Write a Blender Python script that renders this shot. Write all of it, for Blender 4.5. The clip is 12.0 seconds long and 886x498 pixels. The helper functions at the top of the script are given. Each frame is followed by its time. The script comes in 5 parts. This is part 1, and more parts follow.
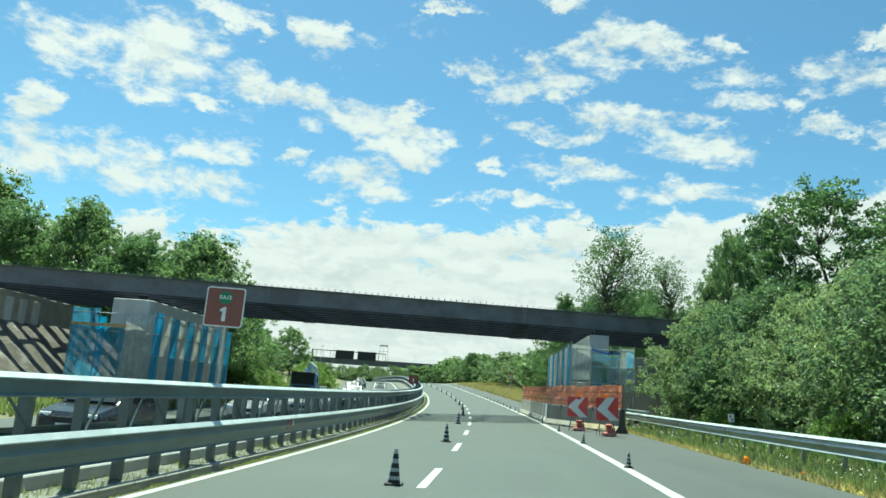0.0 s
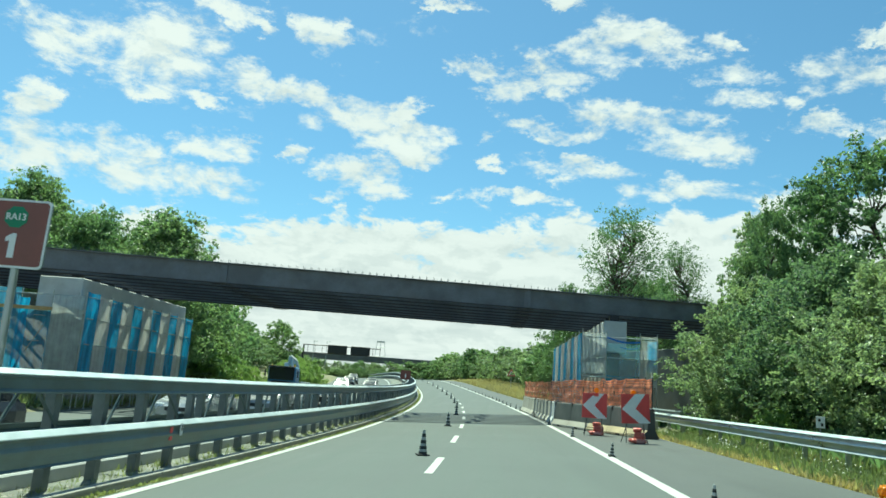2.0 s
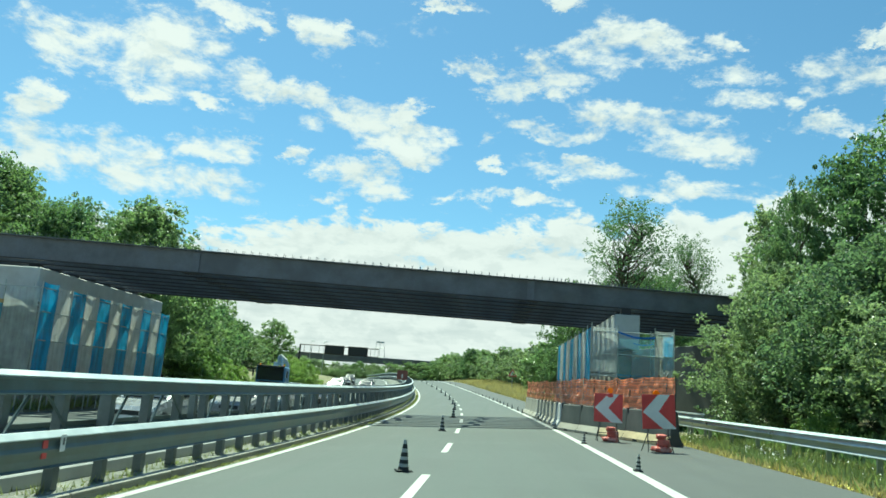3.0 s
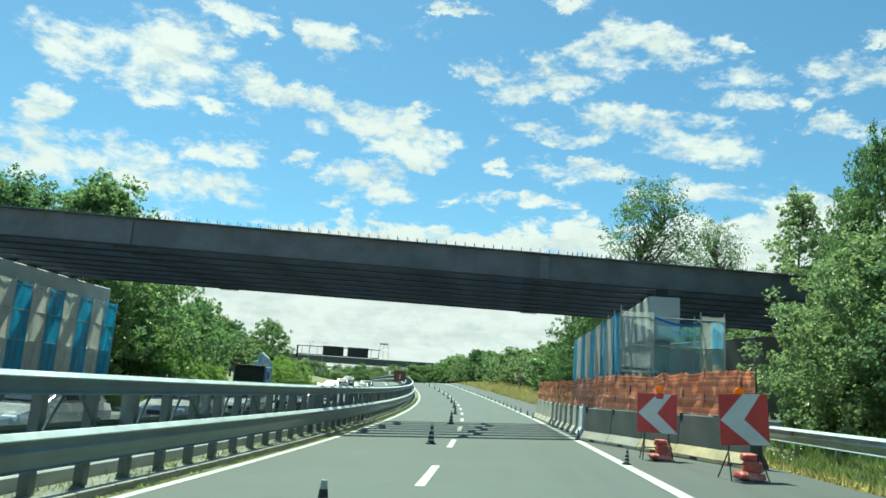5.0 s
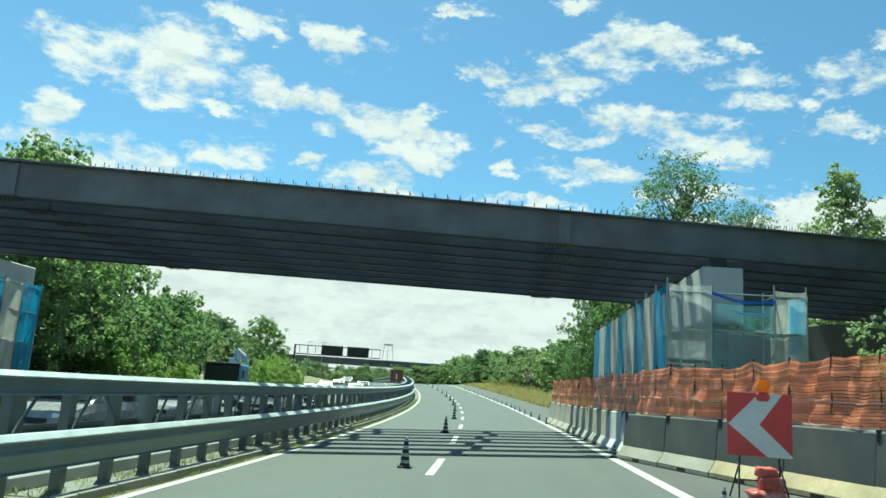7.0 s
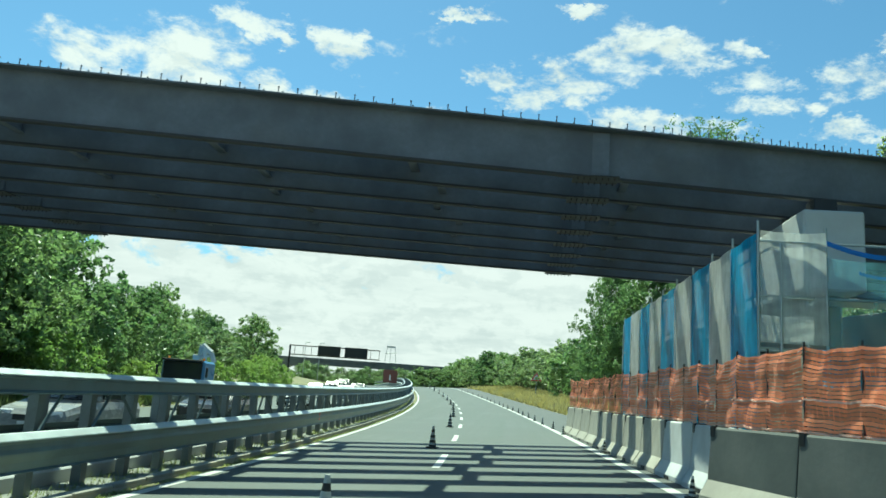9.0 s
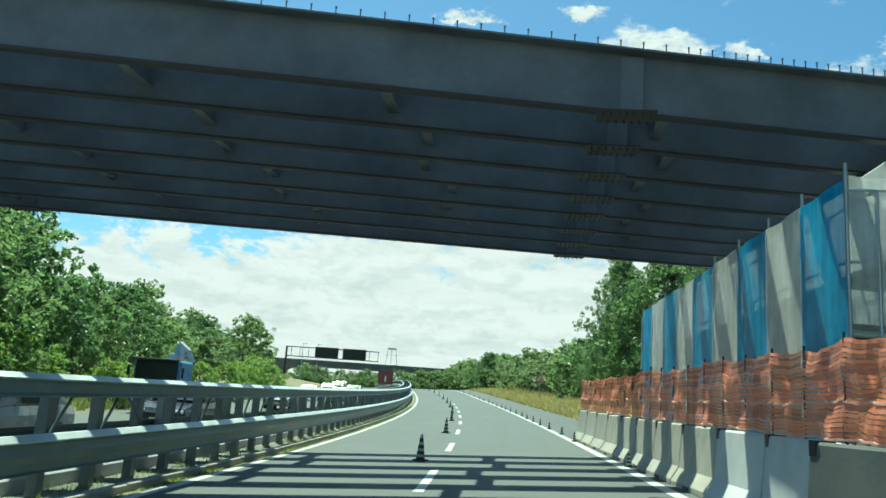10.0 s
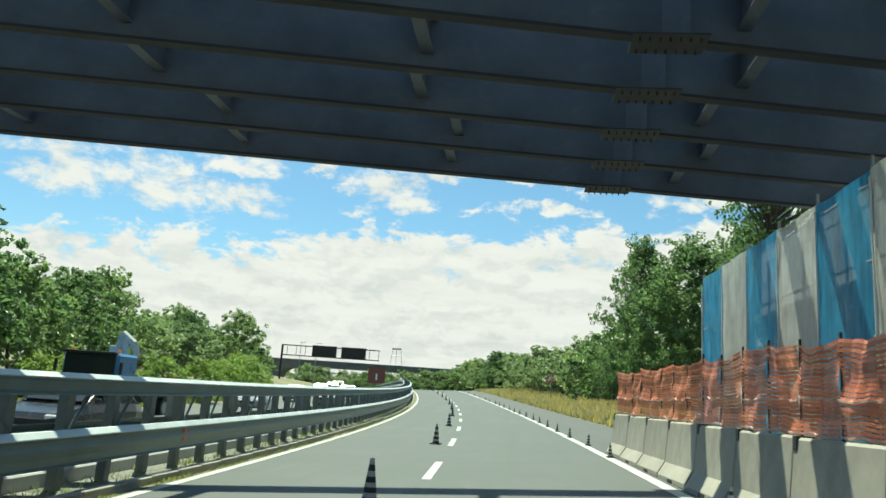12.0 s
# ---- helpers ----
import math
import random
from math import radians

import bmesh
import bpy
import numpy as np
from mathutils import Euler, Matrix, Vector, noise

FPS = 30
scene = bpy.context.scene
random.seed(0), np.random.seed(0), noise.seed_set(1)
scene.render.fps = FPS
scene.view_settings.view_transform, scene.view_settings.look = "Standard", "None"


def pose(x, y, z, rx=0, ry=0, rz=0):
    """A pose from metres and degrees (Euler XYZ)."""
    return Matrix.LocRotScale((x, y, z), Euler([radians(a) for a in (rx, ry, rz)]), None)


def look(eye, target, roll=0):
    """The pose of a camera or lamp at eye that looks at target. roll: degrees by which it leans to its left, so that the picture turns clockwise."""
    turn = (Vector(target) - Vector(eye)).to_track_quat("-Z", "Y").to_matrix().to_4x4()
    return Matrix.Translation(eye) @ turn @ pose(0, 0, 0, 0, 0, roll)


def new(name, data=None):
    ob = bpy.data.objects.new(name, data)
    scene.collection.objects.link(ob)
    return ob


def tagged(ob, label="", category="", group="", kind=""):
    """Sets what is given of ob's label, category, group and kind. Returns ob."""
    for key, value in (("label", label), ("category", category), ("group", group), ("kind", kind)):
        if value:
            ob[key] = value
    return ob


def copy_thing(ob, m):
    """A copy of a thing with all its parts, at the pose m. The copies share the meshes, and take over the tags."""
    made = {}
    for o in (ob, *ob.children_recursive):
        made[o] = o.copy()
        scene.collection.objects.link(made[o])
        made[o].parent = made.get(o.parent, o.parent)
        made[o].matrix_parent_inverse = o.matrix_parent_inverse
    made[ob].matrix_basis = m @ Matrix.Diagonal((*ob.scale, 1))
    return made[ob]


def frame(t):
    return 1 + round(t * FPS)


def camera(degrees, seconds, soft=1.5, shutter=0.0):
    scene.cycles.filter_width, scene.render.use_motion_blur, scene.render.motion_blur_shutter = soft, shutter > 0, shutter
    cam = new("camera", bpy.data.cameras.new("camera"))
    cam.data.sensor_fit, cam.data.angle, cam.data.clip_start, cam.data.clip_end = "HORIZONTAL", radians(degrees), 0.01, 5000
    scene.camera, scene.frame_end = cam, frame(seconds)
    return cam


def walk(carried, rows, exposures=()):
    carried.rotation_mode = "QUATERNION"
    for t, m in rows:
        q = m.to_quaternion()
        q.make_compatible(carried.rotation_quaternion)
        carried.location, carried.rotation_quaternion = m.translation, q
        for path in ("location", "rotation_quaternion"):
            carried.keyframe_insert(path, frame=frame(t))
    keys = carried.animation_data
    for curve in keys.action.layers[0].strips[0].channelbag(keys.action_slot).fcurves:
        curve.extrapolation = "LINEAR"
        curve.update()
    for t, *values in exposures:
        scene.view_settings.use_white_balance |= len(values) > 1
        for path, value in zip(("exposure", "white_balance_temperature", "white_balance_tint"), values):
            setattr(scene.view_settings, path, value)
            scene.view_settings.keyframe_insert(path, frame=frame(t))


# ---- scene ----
cam = camera(60.42, 12.0, soft=1.6, shutter=0.2)
# seconds, place in metres, then turn left, tilt up and lean in degrees
PATH = [
    (0, -0.779, -12.719, 1.494, 3.993, 10.727, 4.152),
    (0.5, -0.747, -10.944, 1.483, 3.998, 10.671, 4.191),
    (1, -0.701, -9.157, 1.481, 3.953, 10.583, 4.190),
    (1.5, -0.675, -7.397, 1.481, 3.938, 10.539, 4.171),
    (2, -0.618, -5.662, 1.465, 3.954, 10.535, 4.201),
    (2.5, -0.580, -3.866, 1.459, 3.947, 10.569, 4.184),
    (3, -0.538, -2.068, 1.462, 4.020, 10.607, 4.153),
    (5, -0.436, 4.927, 1.421, 4.496, 10.797, 4.011),
    (5.5, -0.420, 6.689, 1.432, 4.608, 10.810, 3.922),
    (6, -0.411, 8.430, 1.439, 4.710, 10.825, 3.863),
    (6.5, -0.390, 10.193, 1.434, 4.875, 10.861, 3.923),
    (7, -0.355, 11.948, 1.429, 5.039, 10.901, 3.999),
    (9, -0.372, 19.130, 1.429, 5.508, 11.153, 4.230),
    (9.5, -0.395, 20.915, 1.440, 5.582, 11.226, 4.186),
    (10, -0.399, 22.714, 1.452, 5.672, 11.317, 4.133),
    (10.5, -0.407, 24.570, 1.453, 5.800, 11.361, 4.123),
    (11, -0.429, 26.389, 1.454, 5.895, 11.406, 4.033),
    (11.5, -0.476, 28.232, 1.475, 6.063, 11.427, 4.090),
    (12, -0.467, 29.960, 1.472, 6.245, 11.387, 4.079),
]
walk(cam, [(t, pose(x, y, z, 0, 0, yaw) @ pose(0, 0, 0, 90 + up, 0, 0) @ pose(0, 0, 0, 0, 0, lean)) for t, x, y, z, yaw, up, lean in PATH], exposures=[(0, 0.70, 6480, -23), (9.0, 0.74, 6400, -25), (10.5, 0.72, 6350, -24), (12, 0.69, 7050, -13)])

# ---- the lie of the land: the road bends gently to the left, leans inwards and climbs slowly ----
def dash_x(y):
    return -1.5 - 1.337e-3 * (y - 18.0) ** 2 / 2


def rise(y):
    if y < 140:
        return 3.8e-4 * (y - 10.0) ** 2 / 2
    return 3.21 + 0.0494 * 32 * (1 - math.exp(-(y - 140) / 32))


def ground_z(x, y):
    o = x - dash_x(y)
    return 0.0421 * (max(-16.0, min(8.5, o)) + dash_x(y) + 1.5) + rise(y)


def at_road(y, o, h=0.0):
    x = dash_x(y) + o
    return Vector((x, y, ground_z(x, y) + h))


def heading(y):
    return math.degrees(math.atan(1.337e-3 * (y - 18.0)))


def terrain_z(x, y):
    o = x - dash_x(y)
    z = ground_z(x, y) - 0.03
    if o > 8.5:
        z += min(2.2, 0.10 * (o - 8.5)) + 0.12 * noise.noise((x * 0.4, y * 0.4, 0))
    elif o < -17.5:
        z += min(2.0, 0.12 * (-17.5 - o)) + 0.12 * noise.noise((x * 0.4, y * 0.4, 0))
    elif -7.3 < o < -3.75:
        z += 0.05 * noise.noise((x * 1.5, y * 1.5, 4)) - 0.02
    elif o < -7:
        z -= 0.05
    return z


# ---- sky and sun ----
SUN = Vector((0.19, -0.43, -1.0)).normalized()
sun = new("sun", bpy.data.lights.new("sun", "SUN"))
sun.data.energy, sun.data.angle, sun.data.color = 5.0, radians(0.6), (1.0, 0.95, 0.87)
sun.matrix_world = look(-SUN * 80, (0, 0, 0))


class Nodes:
    """Short names for wiring a node tree."""

    def __init__(self, tree):
        self.tree = tree
        tree.nodes.clear()

    def add(self, kind, **given):
        node = self.tree.nodes.new("ShaderNode" + kind)
        for key, value in given.items():
            setattr(node, key, value)
        return node

    def link(self, a, b):
        self.tree.links.new(a, b)

    def put(self, socket, value):
        if isinstance(value, bpy.types.NodeSocket):
            self.link(value, socket)
        else:
            socket.default_value = value

    def math(self, op, a, b=0.0, c=0.0, clamp=False):
        node = self.add("Math", operation=op, use_clamp=clamp)
        for i, v in enumerate((a, b, c)):
            self.put(node.inputs[i], v)
        return node.outputs[0]

    def vmath(self, op, a, b=(0, 0, 0)):
        node = self.add("VectorMath", operation=op)
        self.put(node.inputs[0], a)
        self.put(node.inputs[1], b)
        return node.outputs[1] if op in ("DOT_PRODUCT", "LENGTH") else node.outputs[0]

    def noise(self, vector, scale, detail=4.0, rough=0.55, out=0):
        node = self.add("TexNoise")
        self.put(node.inputs["Vector"], vector)
        node.inputs["Scale"].default_value, node.inputs["Detail"].default_value, node.inputs["Roughness"].default_value = scale, detail, rough
        return node.outputs[out]

    def ramp(self, value, low, high, a=0.0, b=1.0):
        node = self.add("MapRange", interpolation_type="SMOOTHSTEP")
        for i, v in enumerate((value, low, high, a, b)):
            self.put(node.inputs[i], v)
        return node.outputs[0]

    def mix(self, fac, a, b, blend="MIX"):
        node = self.add("Mix", data_type="RGBA", blend_type=blend)
        self.put(node.inputs[0], fac)
        for i, v in ((6, a), (7, b)):
            self.put(node.inputs[i], (*v, 1) if isinstance(v, tuple) and len(v) == 3 else v)
        return node.outputs[2]


world = bpy.data.worlds.new("sky")
scene.world = world
world.use_nodes = True
n = Nodes(world.node_tree)
sky = n.add("TexSky", sky_type="NISHITA", sun_disc=False, sun_elevation=radians(64.2), sun_rotation=radians(-27), altitude=200, air_density=1.0, dust_density=0.6, ozone_density=2.0)
way = n.add("TexCoord").outputs["Generated"]
up = n.vmath("DOT_PRODUCT", way, (0, 0, 1))
# the clouds lie on a flat layer, so that they shrink and close up towards the horizon
layer = n.vmath("SCALE", way)
layer.node.inputs["Scale"].default_value = 1.0
n.link(n.math("DIVIDE", 1.0, n.math("MAXIMUM", n.math("ADD", up, 0.06), 0.03)), layer.node.inputs["Scale"])
warp = n.vmath("ADD", layer, n.vmath("MULTIPLY", n.noise(layer, 2.2, 2.0, 0.5, 1), (0.35, 0.35, 0.0)))
wide = n.vmath("MULTIPLY", way, (1.0, 1.0, 1.9))
big = n.noise(warp, 1.3, 3.0, 0.5)
curl = n.vmath("ADD", wide, n.vmath("MULTIPLY", n.noise(wide, 9.0, 2.0, 0.5, 1), (0.05, 0.05, 0.05)))
fine = n.noise(curl, 17.0, 9.0, 0.64)
above = n.noise(n.vmath("ADD", curl, (0.0, -0.006, 0.028)), 17.0, 5.0, 0.6)
# clouds and smaller puffs: azimuth right of +y and height in degrees, half width, half height
CLOUDS = [(-34.3, 21.2, 2.7, 1.5), (-31.7, 22.7, 2.4, 1.4), (-28.0, 21.9, 4.0, 2.7), (-22.7, 25.9, 2.1, 1.0), (-21.7, 21.4, 2.2, 1.2), (-16.1, 25.0, 1.7, 1.3), (-35.3, 17.1, 1.4, 1.2), (-16.7, 21.1, 2.4, 1.0),
          (-33.4, 13.9, 3.2, 1.9), (-28.4, 13.8, 3.2, 1.8), (-23.4, 13.7, 3.9, 1.3), (-22.4, 16.3, 2.7, 0.9), (-11.8, 19.6, 3.6, 1.5), (-8.3, 18.6, 2.5, 1.3), (-11.7, 15.4, 2.9, 1.1), (-0.8, 22.9, 1.6, 1.4),
          (2.9, 23.7, 2.2, 1.1), (6.4, 25.9, 2.4, 1.7), (10.2, 26.0, 2.0, 1.1), (9.2, 20.5, 3.8, 1.1), (3.4, 19.9, 3.5, 0.75), (14.2, 18.7, 3.3, 1.0), (23.4, 23.0, 2.9, 1.2), (16.2, 23.4, 2.1, 0.8)]
PUFFS = [(-20.7, 24.9, 0.8, 0.8), (-9.0, 20.7, 1.3, 0.8), (-16.0, 16.5, 1.1, 0.7), (-3.4, 24.1, 1.7, 0.8), (12.4, 25.0, 1.5, 0.8), (4.6, 17.0, 3.2, 0.7), (17.2, 21.4, 2.2, 0.8), (26.6, 22.0, 1.3, 0.8),
         (26.5, 19.0, 1.3, 0.8), (-2.1, 19.0, 1.2, 0.5), (-1.5, 17.1, 0.9, 0.4), (0.8, 14.9, 3.0, 0.6), (15.3, 25.7, 1.1, 0.8), (26.0, 24.9, 0.8, 0.5), (-6.8, 28.4, 2.2, 0.4), (-8.2, 17.2, 2.1, 0.7),
         (-27.7, 19.0, 1.0, 0.5), (-23.5, 19.4, 1.4, 0.6), (3.1, 28.7, 1.6, 0.4), (-14.0, 14.0, 1.2, 0.6), (13.0, 15.6, 4.0, 0.8), (22.0, 19.6, 2.4, 0.6)]
# ragged outlines: the shapes are read at places shifted by lumps of several sizes
ragged = n.vmath("ADD", way, n.vmath("MULTIPLY", n.vmath("SUBTRACT", n.noise(wide, 14.0, 6.0, 0.68, 1), (0.5, 0.5, 0.5)), (0.15, 0.05, 0.085)))
bias = None
for az, el, w, h in CLOUDS + PUFFS:
    a, e = radians(az), radians(el)
    mid = Vector((math.sin(a) * math.cos(e), math.cos(a) * math.cos(e), math.sin(e)))
    side = Vector((math.cos(a), -math.sin(a), -0.05)).normalized()
    top = side.cross(mid)
    across = n.vmath("DOT_PRODUCT", ragged, tuple(side / math.sin(radians(w * 1.25))))
    upward = n.vmath("DOT_PRODUCT", ragged, tuple(top / math.sin(radians(h * 1.35))))
    d = n.math("MULTIPLY_ADD", across, across, n.math("MULTIPLY", upward, upward))
    bias = d if bias is None else n.math("MINIMUM", bias, d)
ahead = n.vmath("DOT_PRODUCT", way, (0, 1, 0))
bias = n.math("MAXIMUM", n.math("SUBTRACT", 1.0, n.math("ADD", bias, n.math("MULTIPLY", n.math("LESS_THAN", ahead, 0.3), 99.0))), -0.42)
# a bank of cloud closes the sky towards the horizon, a little higher on the sunny side
edge = n.math("ADD", n.vmath("DOT_PRODUCT", way, (-0.10, 0, 1)), n.math("ADD", n.math("MULTIPLY", n.math("SUBTRACT", big, 0.5), 0.06), n.math("MULTIPLY", n.math("SUBTRACT", 0.5, fine), 0.10)))
low = n.math("ADD", n.ramp(edge, 0.205, 0.250, 1.0, -0.42), n.ramp(edge, 0.14, 0.225, 1.0, 0.0))
cover = n.math("ADD", n.math("MULTIPLY", n.math("MAXIMUM", bias, low), 0.62), n.math("MULTIPLY", n.math("SUBTRACT", fine, 0.5), 2.9))
mask = n.ramp(cover, 0.0, 0.72)
thick = n.math("ADD", n.math("MULTIPLY", n.ramp(n.math("SUBTRACT", above, fine), -0.07, 0.13), 0.55), n.math("MULTIPLY", n.ramp(n.noise(layer, 1.7, 6.0, 0.6), 0.4, 0.7), 0.45))
cloud = n.mix(thick, (7.2, 6.8, 7.5), (5.6, 5.5, 6.2))
# the bank near the horizon is a little greyer
dim = n.add("CombineColor")
for i in range(3):
    n.link(n.ramp(up, 0.04, 0.30, 0.97, 1.0), dim.inputs[i])
cloud = n.mix(1.0, cloud, dim.outputs[0], "MULTIPLY")
tone = n.mix(1.0, sky.outputs[0], (0.78, 1.0, 1.15), "MULTIPLY")
haze = n.mix(n.ramp(up, -0.02, 0.20, 0.8, 0.0), tone, (5.5, 5.45, 5.9))
back = n.add("Background")
n.link(n.mix(mask, haze, cloud), back.inputs[0])
back.inputs[1].default_value = 0.082
n.link(back.outputs[0], n.add("OutputWorld").inputs[0])
scene.view_settings.exposure = 0.0


# ---- materials ----
def material(name, colour, rough=0.6, metal=0.0, vary=0.25, scale=3.0, fine=40.0, bump=0.15, dirt=None, dirt_amount=0.4, see_through=0.0, object_vary=0.0, island_vary=0.0, depth=0.01):
    """A surface with stains at one scale, grain at a smaller one and a fine relief."""
    m = bpy.data.materials.new(name)
    m.use_nodes = True
    k = Nodes(m.node_tree)
    place = k.add("TexCoord").outputs["Object"]
    broad, grain = k.noise(place, scale, 5.0, 0.6), k.noise(place, fine, 3.0, 0.6)
    dark = tuple(c * (1 - vary) for c in colour)
    light = tuple(min(1.0, c * (1 + vary)) for c in colour)
    tint = k.mix(k.ramp(broad, 0.3, 0.7), dark, light)
    tint = k.mix(k.ramp(grain, 0.25, 0.75, 0.0, min(1.0, vary)), tint, dark)
    if dirt:
        tint = k.mix(k.ramp(k.noise(place, scale * 0.6, 6.0, 0.65), 0.5, 0.72, 0.0, dirt_amount), tint, dirt)
    if object_vary:
        r = k.add("ObjectInfo").outputs["Random"]
        tint = k.mix(1.0, tint, k.mix(r, (1 - object_vary,) * 3, (1 + object_vary,) * 3), "MULTIPLY")
    if island_vary:
        r = k.add("NewGeometry").outputs["Random Per Island"]
        tint = k.mix(1.0, tint, k.mix(r, (1 - island_vary,) * 3, (1 + island_vary,) * 3), "MULTIPLY")
    s = k.add("BsdfPrincipled")
    k.link(tint, s.inputs["Base Color"])
    k.put(s.inputs["Roughness"], k.ramp(broad, 0.2, 0.8, max(0.02, rough - 0.12), min(1.0, rough + 0.1)))
    s.inputs["Metallic"].default_value = metal
    if bump:
        b = k.add("Bump")
        b.inputs["Strength"].default_value, b.inputs["Distance"].default_value = bump, depth
        k.link(grain, b.inputs["Height"])
        k.link(b.outputs[0], s.inputs["Normal"])
    out = s.outputs[0]
    if see_through:
        t = k.add("BsdfTranslucent")
        k.link(tint, t.inputs[0])
        both = k.add("MixShader")
        both.inputs[0].default_value = see_through
        k.link(out, both.inputs[1])
        k.link(t.outputs[0], both.inputs[2])
        out = both.outputs[0]
    k.link(out, k.add("OutputMaterial").inputs[0])
    return m


def sheer(name, colour, clear=0.35, vary=0.3):
    """Woven plastic netting: finer than can be drawn thread by thread, so part of the light goes straight through."""
    m = bpy.data.materials.new(name)
    m.use_nodes = True
    k = Nodes(m.node_tree)
    place = k.add("TexCoord").outputs["Object"]
    stretch = k.vmath("MULTIPLY", place, (6.0, 6.0, 0.7))
    crease = k.noise(stretch, 1.2, 5.0, 0.6)
    patch = k.noise(place, 1.4, 4.0, 0.6)
    tint = k.mix(k.ramp(crease, 0.3, 0.7), tuple(c * (1 - vary) for c in colour), tuple(min(1, c * (1 + vary)) for c in colour))
    s = k.add("BsdfPrincipled")
    k.link(tint, s.inputs["Base Color"])
    s.inputs["Roughness"].default_value = 0.5
    b = k.add("Bump")
    b.inputs["Strength"].default_value, b.inputs["Distance"].default_value = 0.25, 0.03
    k.link(crease, b.inputs["Height"])
    k.link(b.outputs[0], s.inputs["Normal"])
    t = k.add("BsdfTranslucent")
    k.link(tint, t.inputs[0])
    solid = k.add("MixShader")
    solid.inputs[0].default_value = 0.5
    k.link(s.outputs[0], solid.inputs[1])
    k.link(t.outputs[0], solid.inputs[2])
    both = k.add("MixShader")
    k.put(both.inputs[0], k.ramp(patch, 0.25, 0.75, max(0.0, clear - 0.12), clear + 0.12))
    k.link(solid.outputs[0], both.inputs[1])
    k.link(k.add("BsdfTransparent").outputs[0], both.inputs[2])
    k.link(both.outputs[0], k.add("OutputMaterial").inputs[0])
    return m


def leaf_material(name, colour, glow=0.35):
    m = bpy.data.materials.new(name)
    m.use_nodes = True
    k = Nodes(m.node_tree)
    place = k.add("TexCoord").outputs["Object"]
    r = k.add("NewGeometry").outputs["Random Per Island"]
    o = k.add("ObjectInfo").outputs["Random"]
    tint = k.mix(r, tuple(c * 0.65 for c in colour), tuple(c * 1.6 for c in colour))
    tint = k.mix(k.ramp(k.noise(place, 0.5, 2.0), 0.35, 0.65, 0.0, 0.6), tint, (colour[0] * 1.4, colour[1] * 1.3, colour[2] * 1.0))
    tint = k.mix(1.0, tint, k.mix(o, (0.8, 0.85, 0.8), (1.2, 1.12, 1.1)), "MULTIPLY")
    s = k.add("BsdfPrincipled")
    k.link(tint, s.inputs["Base Color"])
    s.inputs["Roughness"].default_value = 0.40
    t = k.add("BsdfTranslucent")
    k.link(k.mix(1.0, tint, (1.3, 1.4, 1.0), "MULTIPLY"), t.inputs[0])
    both = k.add("MixShader")
    both.inputs[0].default_value = glow
    k.link(s.outputs[0], both.inputs[1])
    k.link(t.outputs[0], both.inputs[2])
    k.link(both.outputs[0], k.add("OutputMaterial").inputs[0])
    return m


def asphalt_material(name, colour):
    """Asphalt with stone grain, wheel tracks along the road and old patches."""
    m = bpy.data.materials.new(name)
    m.use_nodes = True
    k = Nodes(m.node_tree)
    place = k.add("TexCoord").outputs["Object"]
    streak = k.noise(k.vmath("MULTIPLY", place, (1.6, 0.05, 1.0)), 1.0, 4.0, 0.6)
    patch = k.noise(place, 0.22, 5.0, 0.6)
    grain = k.noise(place, 55.0, 3.0, 0.7)
    tint = k.mix(k.ramp(streak, 0.3, 0.7), tuple(c * 0.78 for c in colour), tuple(c * 1.16 for c in colour))
    tint = k.mix(k.ramp(patch, 0.42, 0.68, 0.0, 0.5), tint, tuple(c * 1.22 for c in colour))
    tint = k.mix(k.ramp(k.noise(place, 0.9, 6.0, 0.7), 0.52, 0.75, 0.0, 0.5), tint, tuple(c * 0.72 for c in colour))
    tint = k.mix(k.ramp(grain, 0.3, 0.7, 0.0, 0.45), tint, tuple(c * 0.6 for c in colour))
    s = k.add("BsdfPrincipled")
    k.link(tint, s.inputs["Base Color"])
    k.put(s.inputs["Roughness"], k.ramp(streak, 0.2, 0.8, 0.62, 0.82))
    b = k.add("Bump")
    b.inputs["Strength"].default_value, b.inputs["Distance"].default_value = 0.35, 0.008
    k.link(grain, b.inputs["Height"])
    k.link(b.outputs[0], s.inputs["Normal"])
    k.link(s.outputs[0], k.add("OutputMaterial").inputs[0])
    return m


ASPHALT = asphalt_material("asphalt", (0.082, 0.100, 0.094))
SHOULDER = asphalt_material("shoulder_asphalt", (0.075, 0.085, 0.083))
PAINT = material("road_paint", (0.50, 0.51, 0.48), 0.55, vary=0.08, scale=2.0, fine=30, dirt=(0.35, 0.35, 0.33), dirt_amount=0.5)
GRASS = material("dry_grass", (0.20, 0.19, 0.10), 0.9, vary=0.35, scale=0.6, fine=14, dirt=(0.09, 0.12, 0.035), dirt_amount=0.9, bump=0.6, depth=0.05)
GRAVEL = material("pale_gravel", (0.20, 0.21, 0.185), 0.95, vary=0.4, scale=1.2, fine=12, dirt=(0.05, 0.07, 0.035), dirt_amount=0.9, bump=0.8, depth=0.05)
SOIL = material("bare_earth", (0.145, 0.125, 0.108), 0.95, vary=0.35, scale=1.2, fine=16, dirt=(0.40, 0.38, 0.34), dirt_amount=0.7, bump=0.7, depth=0.06)
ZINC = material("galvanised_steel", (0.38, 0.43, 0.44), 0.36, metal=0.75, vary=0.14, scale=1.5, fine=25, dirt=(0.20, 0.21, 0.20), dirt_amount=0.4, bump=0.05)
